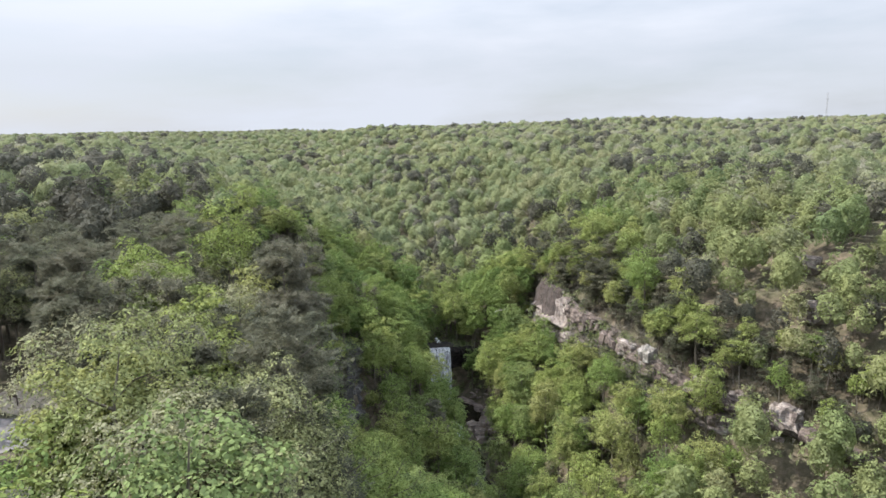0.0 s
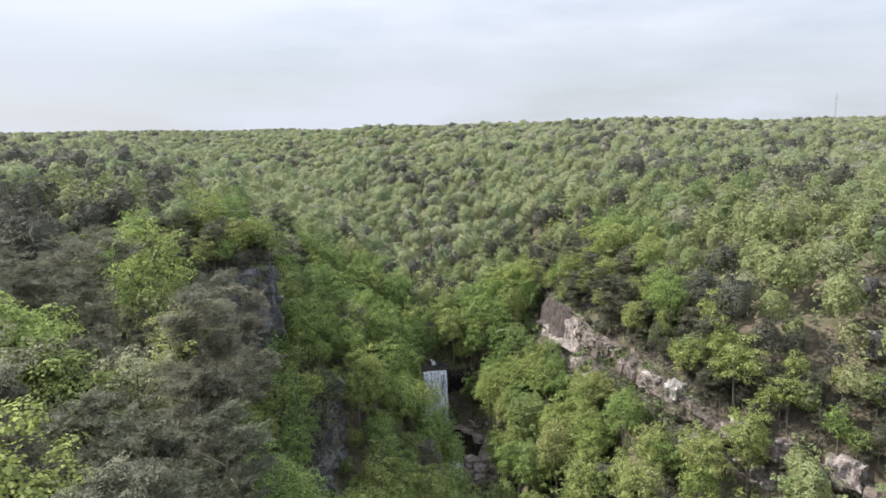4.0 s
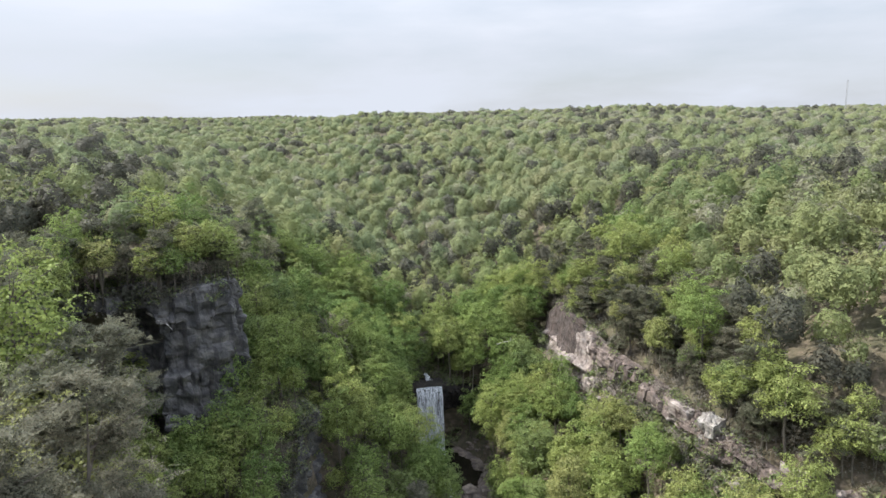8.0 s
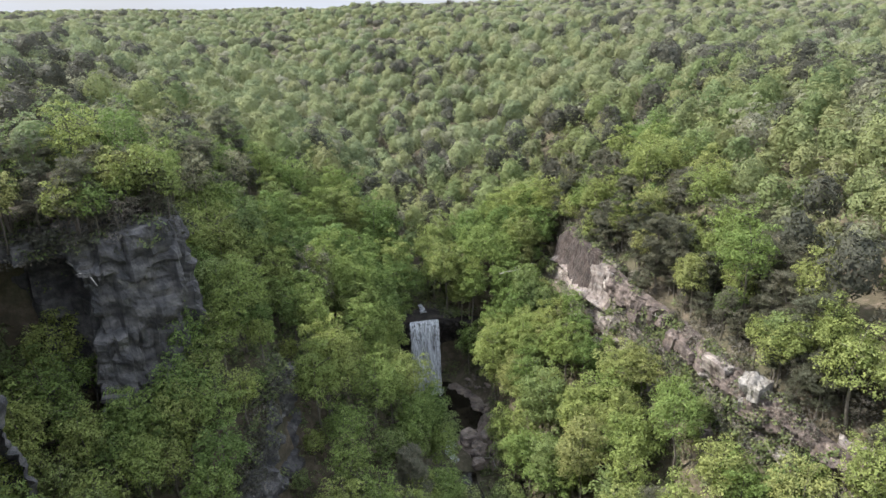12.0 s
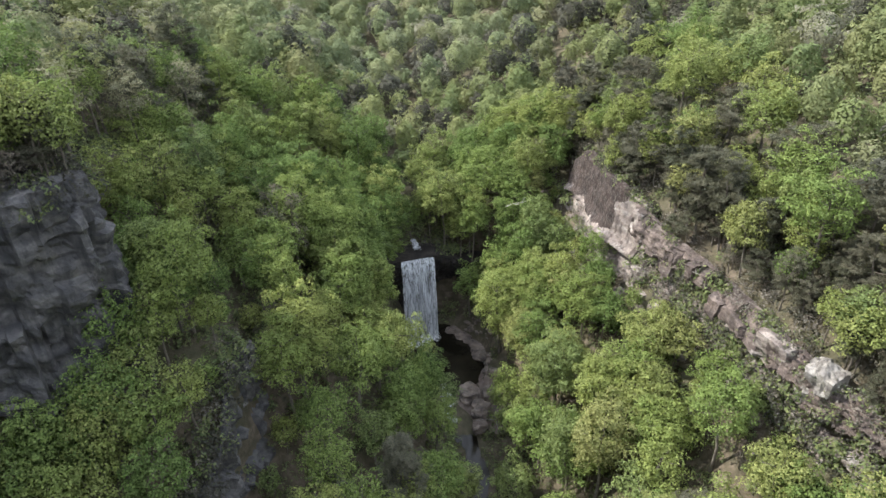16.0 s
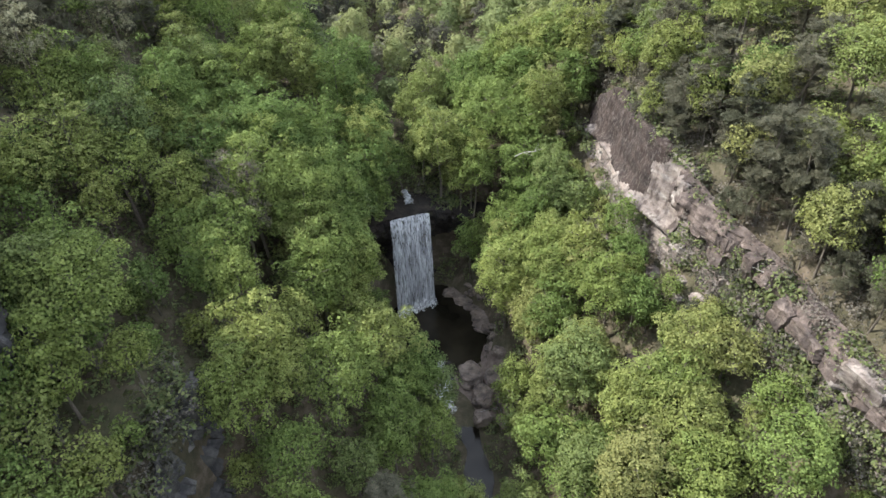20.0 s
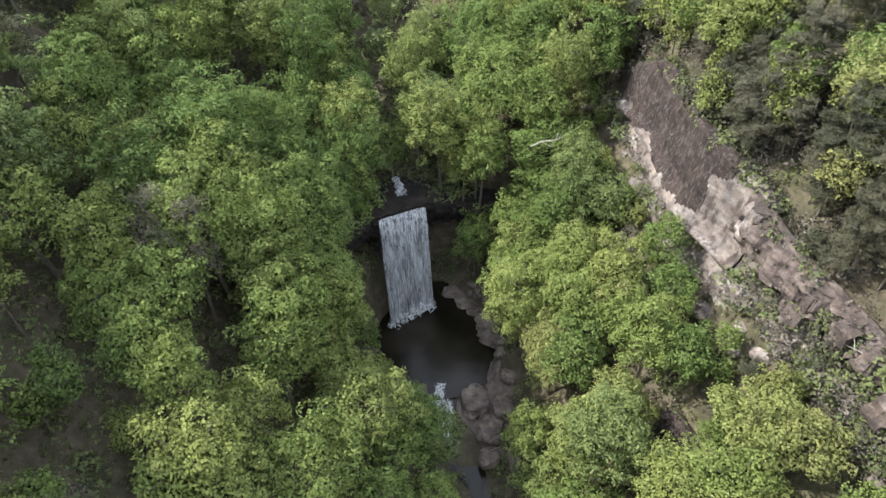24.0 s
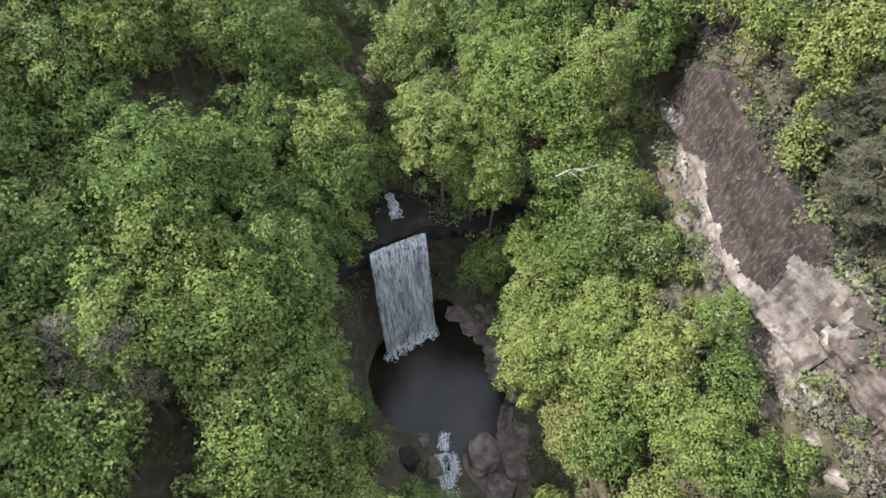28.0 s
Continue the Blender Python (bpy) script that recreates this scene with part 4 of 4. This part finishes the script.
def boulder_mesh(seed, sx, sy, sz, mat, detail=3):
    bm = bmesh.new()
    bmesh.ops.create_icosphere(bm, subdivisions=detail, radius=1.0)
    off = Vector((seed * 3.1, seed * 1.7, seed * 0.9))
    for v in bm.verts:
        p = v.co.copy()
        k = max(abs(p.x), abs(p.y), abs(p.z))
        p = p.lerp(p / k, 0.45)
        cellv = noise.cell_vector(p * 1.6 + off)
        p += (Vector(cellv) - Vector((0.5, 0.5, 0.5))) * 0.16 + p * 0.22 * noise.fractal(p * 1.3 + off, 1.0, 2.0, 3)
        v.co = Vector((p.x * sx, p.y * sy, p.z * sz))
    me = bpy.data.meshes.new("boulder")
    bm.to_mesh(me)
    bm.free()
    me.materials.append(mat)
    return me


def boulder(seed, x, y, z, sx, sy, sz, mat, label, turn=0.0, lean=0.0, group=""):
    ob = new("boulder", boulder_mesh(seed, sx, sy, sz, mat))
    ob.matrix_basis = pose(x, y, z, lean, lean * 0.5, turn)
    return tagged(ob, label, "boulder", group)


white_block = new("boulder", block_mesh(7, 1.8, 2.4, 4.4, ROCK_WHITE, 0.5, 1.3))
white_block.matrix_basis = pose(54.6, 162.8, 37.4, 5, -9, 24)
tagged(white_block, "tall craggy white-grey block standing out from the ledge", "boulder")
boulder(3, 104, 192, float(height(104, 192)) + 1.6, 5.4, 4.0, 2.6, ROCK_PALE, "large pale grey rock outcrop among trees on the slope", 15, 4)
boulder(4, 110, 190, float(height(110, 190)) + 1.2, 4.0, 3.0, 2.0, ROCK_PALE, "pale grey rock beside the outcrop among trees", 40, 4)
boulder(5, 98.5, 166.5, float(height(98.5, 166.5)) + 1.8, 3.4, 3.0, 2.8, ROCK_PALE, "pale cracked rock outcrop on the wooded slope", 70, 5)
boulder(6, 92, 150, float(height(92, 150)) + 2.5, 4.2, 2.8, 3.0, ROCK_PALE, "grey rock outcrop half hidden by trees", 10, 5)
for seed, x, y, z, sx, sy, sz, turn, lean, label in ((11, 64.5, 149.5, 34.5, 1.6, 2.6, 2.6, 30, 8, "pale broken outcrop between pines on the slope"),
                                                     (12, 71.0, 142.5, 33.4, 1.8, 3.0, 2.6, 45, 10, "pinkish broken outcrop between pines on the slope"),
                                                     (13, 78.0, 135.0, 33.0, 2.0, 3.2, 3.0, 40, 6, "white rock face jutting from the wooded slope")):
    crag = new("rock_outcrop", block_mesh(seed, sx, sy, sz, ROCK_PALE, 0.35, 1.0))
    crag.matrix_basis = pose(x, y, z, 0, lean, turn)
    tagged(crag, label, "rock")
low_slab = new("rock_slab", block_mesh(23, 1.0, 4.4, 2.6, ROCK_BROWN, 0.25, 0.6))
low_slab.matrix_basis = pose(34.2, 188.6, 17.4, 0, 24, 28)
tagged(low_slab, "dark brown lichened rock slab among trees below the ledge", "rock")
RB = np.random.RandomState(31)
for i, (x, y, sx, sy, sz) in enumerate([(8.6, 206.6, 3.0, 2.4, 1.6), (13.4, 204.2, 2.3, 1.8, 1.7), (11.0, 201.2, 2.4, 2.0, 1.5), (14.5, 208.5, 1.5, 1.2, 0.9), (5.6, 208.8, 1.1, 0.8, 0.6), (7.9, 210.0, 0.9, 0.7, 0.6),
                                        (15.0, 199.5, 2.0, 1.5, 1.2), (10.5, 196.5, 1.7, 1.5, 1.2), (12.7, 211.0, 0.9, 0.8, 0.5), (1.2, 205.0, 1.6, 1.2, 0.9), (0.0, 208.6, 1.3, 1.0, 0.8), (-2.0, 204.4, 1.7, 1.4, 1.1)]):
    z = max(float(height(x, y)), -0.6) + sz * 0.35
    boulder(10 + i, x, y, z, sx, sy, sz, ROCK_TAN if i % 6 != 5 else ROCK_WET_SHADED, "brown rounded boulder in the stream below the pool", RB.uniform(0, 360), RB.uniform(-6, 6), "stream boulders")
for i in range(26):
    y = RB.uniform(150, 246)
    x = float(np.interp(y, KEY_Y, CREEK_X) + np.interp(y, KEY_Y, R_DIST)) - RB.uniform(1.5, 7)
    s = RB.uniform(0.6, 1.7)
    boulder(40 + i, x, y, float(height(x, y)) + s * 0.2, s, s * RB.uniform(0.6, 0.9), s * RB.uniform(0.5, 0.8), ROCK_PALE, "fallen pale sandstone block at the foot of the ledge", RB.uniform(0, 360), RB.uniform(-12, 12), "fallen blocks")
for i in range(34):
    a = RB.uniform(-1.3, 1.1)
    k = RB.uniform(1.0, 1.14)
    x, y = 2.0 + 12.3 * math.cos(a) * k, 219 + 11.3 * math.sin(a) * k
    s = RB.uniform(0.25, 0.75)
    boulder(80 + i, x, y, float(height(x, y)) + s * 0.25, s * 1.5, s, s * 0.55, ROCK_TAN, "flat brown stone on the shore of the pool", RB.uniform(0, 360), RB.uniform(-8, 8), "shore stones")
for i in range(16):
    t = i / 15
    x, y = 6.2 + 7.2 * t + RB.uniform(-0.6, 0.6), 229.5 - 12.0 * t ** 1.3 + RB.uniform(-0.6, 0.6)
    s = RB.uniform(0.8, 1.7)
    boulder(130 + i, x, y, max(float(height(x, y)), 0.3) + 0.25, s * 1.5, s, s * 0.32, ROCK_TAN, "flat brown rock shelf on the bank of the pool", RB.uniform(-50, 10), RB.uniform(-5, 5), "bank shelves")

# ---- water ----
def water_material():
    mat, bsdf = material("pool_water")
    tone = ramp(mat, noise_of(mat, 0.12, 3.0, 0.5), [(0.35, (0.010, 0.009, 0.006)), (0.65, (0.030, 0.025, 0.018))])
    mat.node_tree.links.new(tone, bsdf.inputs["Base Color"])
    bsdf.inputs["Roughness"].default_value = 0.06
    bsdf.inputs["IOR"].default_value = 1.33
    bumped(mat, bsdf, noise_of(mat, 2.2, 4.0, 0.6), 0.05, 0.5)
    return mat


def white_water(name, low, high, stretch, cover, detail=6.0, thin=0.12, veil=None):
    """Falling or broken water: white strands with see-through gaps; veil: broad thick and thin bands across it."""
    mat, bsdf = material(name)
    streak = noise_of(mat, 1.0, detail, 0.65, stretch)
    tone = ramp(mat, streak, [(0.3, low), (0.62, high)])
    mat.node_tree.links.new(tone, bsdf.inputs["Base Color"])
    bsdf.inputs["Roughness"].default_value = 0.4
    gap = ramp(mat, noise_of(mat, 1.3, detail, 0.6, stretch), [(cover, (thin, thin, thin)), (cover + 0.16, (1, 1, 1))])
    if veil:
        bands = ramp(mat, noise_of(mat, 1.0, 4.0, 0.65, veil), [(0.36, (0.45,) * 3), (0.60, (1, 1, 1))])
        gap = mixed(mat, gap, bands, 1.0, "MULTIPLY")
    mat.node_tree.links.new(gap, bsdf.inputs["Alpha"])
    return mat


WATER = water_material()
FALL = white_water("falling_water", (0.34, 0.352, 0.375), (0.68, 0.70, 0.73), (4.6, 1.6, 0.03), 0.38, 5.0, 0.35, (0.9, 0.5, 0.10))
FOAM = white_water("foam", (0.52, 0.54, 0.55), (0.88, 0.89, 0.90), (2.6, 0.7, 1.2), 0.34, 4.0, 0.0)

ring = [(2.0 + 14.5 * math.cos(a) * (1 + 0.05 * math.sin(3 * a)), 219.5 + 13.6 * math.sin(a) * (1 + 0.06 * math.sin(2 * a + 1))) for a in np.linspace(0, 6.2832, 49)[:-1]]
bm = bmesh.new()
bm.faces.new([bm.verts.new((x, y, 0.55)) for x, y in ring])
me = bpy.data.meshes.new("plunge_pool")
bm.to_mesh(me)
bm.free()
me.materials.append(WATER)
tagged(new("plunge_pool", me), "dark brown-green plunge pool under the waterfall", "water", kind="structure")

creek_pts = [(3.4, 209.5, 0.62), (3.6, 206.5, -0.2), (3.2, 203.5, -1.2), (5.5, 199, -1.8), (8.4, 193, -2.1), (9.2, 186, -2.6), (9.8, 176, -3.6), (10, 166, -4.5), (10.3, 156, -5.3)]
line = spline(creek_pts, 0.6)
tang = np.gradient(line[:, :2], axis=0)
tang /= np.linalg.norm(tang, axis=1, keepdims=True)
side_way = np.stack([tang[:, 1], -tang[:, 0]], 1)
vs = []
for k in np.linspace(-1, 1, 7):
    for i, p in enumerate(line):
        w = 1.5 + 0.6 * math.sin(i * 0.35) + 0.5 * (i > 12)
        vs.append((p[0] + side_way[i, 0] * w * k, p[1] + side_way[i, 1] * w * k, p[2] + 0.12 * noise.noise(Vector((p[0], p[1] + k * 3, 1)))))
stream = thing("stream", "narrow stream with white rapids flowing over brown rocks", "water", kind="structure")
part("water_surface", mesh_of("water_surface", vs, grid_faces(7, len(line)), [WATER], True), stream)


def ribbon(points, widths, bulge=0.1):
    """A ribbon of water along points, as a strip four faces wide."""
    pts = np.asarray(points, float)
    t = np.gradient(pts, axis=0)
    flat = np.stack([t[:, 1], -t[:, 0], np.zeros(len(t))], 1)
    flat /= np.maximum(np.linalg.norm(flat, axis=1, keepdims=True), 1e-6)
    rows = []
    for k in (-1, -0.5, 0, 0.5, 1):
        rows.append(pts + flat * (np.asarray(widths)[:, None] * k) + np.array([0, 0, bulge * (1 - k * k)]))
    return np.concatenate(rows), grid_faces(5, len(pts))


RW = np.random.RandomState(3)
for pts, w in (([(3.5, 209.4, 0.75), (3.4, 207.8, 0.45), (2.8, 206.2, -0.1), (3.0, 204.6, -0.6), (2.6, 203.2, -0.9)], 0.55), ([(3.4, 207.6, 0.5), (4.6, 206.2, 0.1), (5.0, 204.6, -0.5), (4.2, 203.0, -0.9)], 0.45),
               ([(2.4, 206.2, 0.0), (1.6, 204.9, -0.5), (1.8, 203.2, -0.9), (2.8, 201.8, -1.2)], 0.6), ([(3.8, 203.4, -0.8), (4.4, 201.6, -1.2), (5.8, 199.4, -1.5)], 0.5)):
    q = spline(pts, 0.12)
    n = int(len(q) * 26)
    c = q[RW.randint(len(q), size=n)] + RW.normal(size=(n, 3)) * np.array([w * 0.8, 0.3, 0.08]) + (-0.5, 0, 0) + (0, 0, 0.12)
    v, f = cards(c, RW.normal(size=(n, 3)) * 0.5 + (0, -0.5, 1.0), RW.uniform(0.10, 0.26, n), RW)
    tagged(part("rapids", mesh_of("rapids", v, f, [FOAM]), stream), "white foaming rapids", kind="stuff")

LIP = [(-6.2, 229.0, 21.2), (-4.4, 230.0, 21.0), (-2.0, 231.2, 20.7), (0.2, 232.3, 20.4), (1.6, 232.9, 20.1)]
TOE = [(-5.6, 221.9, 0.7), (-4.0, 223.3, 0.7), (-2.0, 224.4, 0.7), (0.2, 225.6, 0.7), (2.1, 226.5, 0.7)]
lip = lambda u: np.array([np.interp(u, [0, 0.25, 0.55, 0.82, 1], [p[i] for p in LIP]) for i in range(3)])
toe = lambda u: np.array([np.interp(u, [0, 0.25, 0.55, 0.82, 1], [p[i] for p in TOE]) for i in range(3)])


def fall_point(u, v, push=0.0):
    """A point of the falling sheet: u across, v down."""
    a, b = lip(u), toe(u)
    k = v ** 0.55
    p = np.array([a[0] + (b[0] - a[0]) * k, a[1] + (b[1] - a[1]) * k, a[2] + (b[2] - a[2]) * v])
    return p + np.array([0.2, -1.0, 0.1]) * push


waterfall = thing("waterfall", "wide waterfall of white strands dropping over an undercut lip", "waterfall")
us, vs_ = np.linspace(0, 1, 80), np.linspace(0, 1, 60)
sheet = [fall_point(u, v, 0.16 * noise.noise(Vector((u * 22, v * 3, 0))) + 0.10 * noise.noise(Vector((u * 60, v * 5, 4)))) for v in vs_ for u in us]
part("water_sheet", mesh_of("water_sheet", sheet, grid_faces(60, 80), [FALL], True), waterfall)
for i in range(46):
    u0 = RW.uniform(0.0, 1.0) if i % 3 else RW.uniform(0.72, 1.0)
    v0, v1 = RW.uniform(0, 0.45), RW.uniform(0.6, 1.0)
    n = 16
    rows = []
    w = RW.uniform(0.004, 0.016)
    for k in (-1, 0, 1):
        rows.append([fall_point(min(1.02, max(-0.02, u0 + k * w * (0.5 + 0.8 * t) + 0.006 * math.sin(5 * t + i))), v0 + (v1 - v0) * t, 0.28 + 0.1 * (k == 0)) for t in np.linspace(0, 1, n)])
    part("water_strand", mesh_of("water_strand", np.array(rows).reshape(-1, 3), grid_faces(3, n), [FALL], True), waterfall)
drops = []
for i in range(90):
    u = RW.uniform(0, 1)
    c = toe(u) + np.array([RW.normal() * 0.3, RW.uniform(-1.0, 0.6), RW.uniform(0.0, 1.5) ** 1.8])
    d = ball_points(14, RW)
    drops.append(cards(c + d * RW.uniform(0.2, 0.6), d + (0, -0.4, 0.6), RW.uniform(0.15, 0.42, 14), RW))
v, f = joined(drops)
tagged(part("spray", mesh_of("spray", v, f, [FOAM]), waterfall), "white spray where the fall strikes the pool", kind="stuff")
upper = [(-3.6, 238.6, 22.1), (-3.1, 237.2, 21.8), (-2.7, 235.9, 21.5), (-2.4, 234.6, 21.2)]
q = spline(upper, 0.25)
v, f = ribbon(q, [0.55 + 0.03 * i + 0.18 * math.sin(i * 1.3) for i in range(len(q))], 0.25)
part("upper_chute", mesh_of("upper_chute", v, f, [FALL], True), waterfall, "white chute of water above the lip")

# ---- mast, road, sign, dead wood ----
def steel_material():
    mat, bsdf = material("galvanised_steel")
    tone = ramp(mat, noise_of(mat, 0.6, 3.0), [(0.3, (0.30, 0.30, 0.31)), (0.7, (0.45, 0.45, 0.46))])
    mat.node_tree.links.new(tone, bsdf.inputs["Base Color"])
    bsdf.inputs["Metallic"].default_value, bsdf.inputs["Roughness"].default_value = 0.6, 0.5
    return mat


STEEL = steel_material()
mast = thing("radio_mast", "thin grey lattice radio mast rising above the far woods", "mast")
mx, my = 500.0, 852.0
mz = float(height(mx, my))
corner = [(1.0 * math.cos(a), 1.0 * math.sin(a)) for a in (0.5, 2.6, 4.7)]
TALL = 52.0
for cx, cy in corner:
    v, f = tube([(mx + cx, my + cy, mz - 1), (mx + cx * 0.8, my + cy * 0.8, mz + TALL)], [0.18, 0.15], 5)
    part("leg", mesh_of("leg", v, f, [STEEL]), mast)
for k in range(26):
    z = mz + 2 * k
    pieces = []
    for j in range(3):
        a, b = corner[j], corner[(j + 1) % 3]
        pieces.append(tube([(mx + a[0] * 0.95, my + a[1] * 0.95, z), (mx + b[0] * 0.95, my + b[1] * 0.95, z + 2)], [0.09, 0.09], 4))
    v, f = joined(pieces)
    part("brace", mesh_of("brace", v, f, [STEEL]), mast)


def paving_material(name, dark, light, scale):
    mat, bsdf = material(name)
    tone = ramp(mat, noise_of(mat, scale, 7.0, 0.65), [(0.3, dark), (0.7, light)])
    mat.node_tree.links.new(tone, bsdf.inputs["Base Color"])
    bsdf.inputs["Roughness"].default_value = 0.9
    bumped(mat, bsdf, noise_of(mat, 9.0, 4.0), 0.03, 0.5)
    return mat


def draped(name, cx, cy, rx, ry, mat, lift, turn=0.0, wob=0.14):
    """A patch that follows the ground, with an uneven edge."""
    vs, fs = [(cx, cy, float(height(cx, cy)) + lift)], []
    n, m = 40, 6
    for k in range(1, m + 1):
        for i in range(n):
            a = 6.2832 * i / n
            r = k / m * (1 + wob * math.sin(3 * a + cx) + wob * 0.6 * math.sin(7 * a))
            x, y = rx * r * math.cos(a), ry * r * math.sin(a)
            x, y = cx + x * math.cos(turn) - y * math.sin(turn), cy + x * math.sin(turn) + y * math.cos(turn)
            vs.append((x, y, float(height(x, y)) + lift))
    for k in range(1, m):
        for i in range(n):
            a, b = 1 + (k - 1) * n + i, 1 + (k - 1) * n + (i + 1) % n
            fs.append((a, a + n, b + n, b))
    for i in range(n):
        fs.append((0, 1 + i, 1 + i, 1 + (i + 1) % n))
    me = bpy.data.meshes.new(name)
    me.from_pydata(vs, [], [tuple(dict.fromkeys(f)) for f in fs])
    me.materials.append(mat)
    return me


ASPHALT = paving_material("worn_asphalt", (0.16, 0.15, 0.155), (0.24, 0.225, 0.225), 1.2)
GRAVEL = paving_material("tan_gravel", (0.30, 0.25, 0.20), (0.46, 0.40, 0.33), 1.8)
tagged(new("road", draped("road", -49.5, 58.5, 5.5, 9.0, ASPHALT, 0.10, -0.5, 0.05)), "worn grey asphalt turnout at the edge of the woods", "road", kind="structure")
tagged(new("gravel_verge", draped("gravel_verge", -53.0, 70.0, 6.5, 4.0, GRAVEL, 0.06)), "tan gravel verge beside the turnout", "gravel", kind="structure")
tagged(new("bare_clearing", draped("bare_clearing", -57.0, 102.0, 5.5, 3.5, GRAVEL, 0.06)), "bare sandy clearing under the pines", "clearing", kind="structure")
tagged(new("bare_patch", draped("bare_patch", -36.0, 61.5, 3.0, 2.2, GRAVEL, 0.06)), "bare sandy patch between trees", "clearing", kind="structure")

RUBBLE = paving_material("pink_brown_rubble", (0.11, 0.083, 0.070), (0.26, 0.205, 0.175), 1.1)
tagged(new("gravel_bar", draped("gravel_bar", 11.5, 204.5, 4.2, 8.5, RUBBLE, 0.12, 0.25, 0.2)), "pinkish brown rubble bank beside the stream", "gravel", kind="structure")
WOOD = bark_material("brown_stained_board", (0.05, 0.035, 0.025), (0.10, 0.070, 0.050))


def box(x0, x1, y0, y1, z0, z1, mat, bevel=0.02):
    bm = bmesh.new()
    bmesh.ops.create_cube(bm, size=1.0)
    for v in bm.verts:
        v.co = Vector(((x0 + x1) / 2 + v.co.x * (x1 - x0), (y0 + y1) / 2 + v.co.y * (y1 - y0), (z0 + z1) / 2 + v.co.z * (z1 - z0)))
    bmesh.ops.bevel(bm, geom=bm.edges[:], offset=bevel, segments=1, affect="EDGES")
    me = bpy.data.meshes.new("board")
    bm.to_mesh(me)
    bm.free()
    me.materials.append(mat)
    return me


sign = thing("park_sign", "dark brown wooden sign board on two posts beside the gravel", "sign")
sign.matrix_basis = pose(-52.6, 68.6, float(height(-52.6, 68.6)), 0, 0, -28)
part("board", box(-0.85, 0.85, -0.04, 0.04, 0.9, 1.8, WOOD), sign)
for x in (-0.7, 0.7):
    part("post", box(x - 0.06, x + 0.06, 0.045, 0.165, -0.4, 1.95, WOOD), sign)


def dead_limb(x, y, z, length, turn, lean, girth, seed, label, forks=6):
    r = np.random.RandomState(seed)
    pts = [(0, 0, 0), (length * 0.35, r.normal() * 0.2, 0.25), (length * 0.7, r.normal() * 0.3, 0.3), (length, r.normal() * 0.3, 0.5)]
    pieces = [tube(pts, [girth, girth * 0.8, girth * 0.5, girth * 0.15], 6)]
    for k in range(forks):
        t = r.uniform(0.25, 0.9)
        s = np.array([length * t, 0, 0.25])
        w = np.array([r.uniform(0.3, 0.9), r.normal() * 0.8, r.uniform(-0.1, 0.8)]) * length * r.uniform(0.15, 0.32)
        pieces.append(tube([s, s + w * 0.5 + r.normal(size=3) * 0.1, s + w], [girth * 0.4, girth * 0.28, girth * 0.08], 4))
    v, f = joined(pieces)
    ob = new("dead_branch", mesh_of("dead_branch", v, f, [BARK_PALE], True))
    ob.matrix_basis = pose(x, y, z, 0, -lean, turn)
    return tagged(ob, label, "dead wood", "bleached dead branches")


dead_limb(18.5, 231, 34.0, 5.5, 10, 6, 0.13, 1, "bleached dead branch caught in a green crown", 9)
dead_limb(-52, 158.5, 66.8, 9, -35, -14, 0.22, 2, "fallen pale trunk hanging over the shaded cliff")
dead_limb(-43.5, 163, 53, 11, -70, -62, 0.20, 3, "pale dead trunk leaning on the grey cliff", 5)
dead_limb(-49, 163, 67.2, 7, -20, 4, 0.18, 4, "pale fallen log on the cliff edge")
dead_limb(44.5, 196.5, 41.5, 6.5, -50, -14, 0.14, 5, "bleached fallen log on the broken ledge")
dead_limb(47, 191, 40.5, 5.5, -75, -18, 0.13, 6, "bleached fallen branch on the ledge")
dead_limb(50, 185, 40.5, 6.0, 150, 8, 0.13, 7, "grey fallen branch across the ledge")
dead_limb(37, 197, 20, 6.0, 60, 20, 0.15, 8, "pale fallen trunk between bushes below the ledge")
dead_limb(24, 204, 9, 13, 80, 84, 0.22, 9, "slim pale dead trunk standing among green trees", 4)
dead_limb(13.0, 200.5, -0.6, 7.0, -75, 4, 0.16, 11, "grey fallen log lying along the stream bank", 3)
dead_limb(60, 170, 45, 5.0, 210, 12, 0.12, 10, "grey dead branch above the ledge")

# the grey leafless tree in the green wood
nm, trunk, crown, light_crown, lab, grp = MODELS["twig"][1]
bare = tree("bare_tree", trunk, crown, "bare grey twiggy crown of a leafless tree among green ones")
bare.matrix_basis = pose(-25.7, 203, float(height(-25.7, 203)), 0, 0, 30) @ Matrix.Diagonal((1.8, 1.7, 2.75, 1))
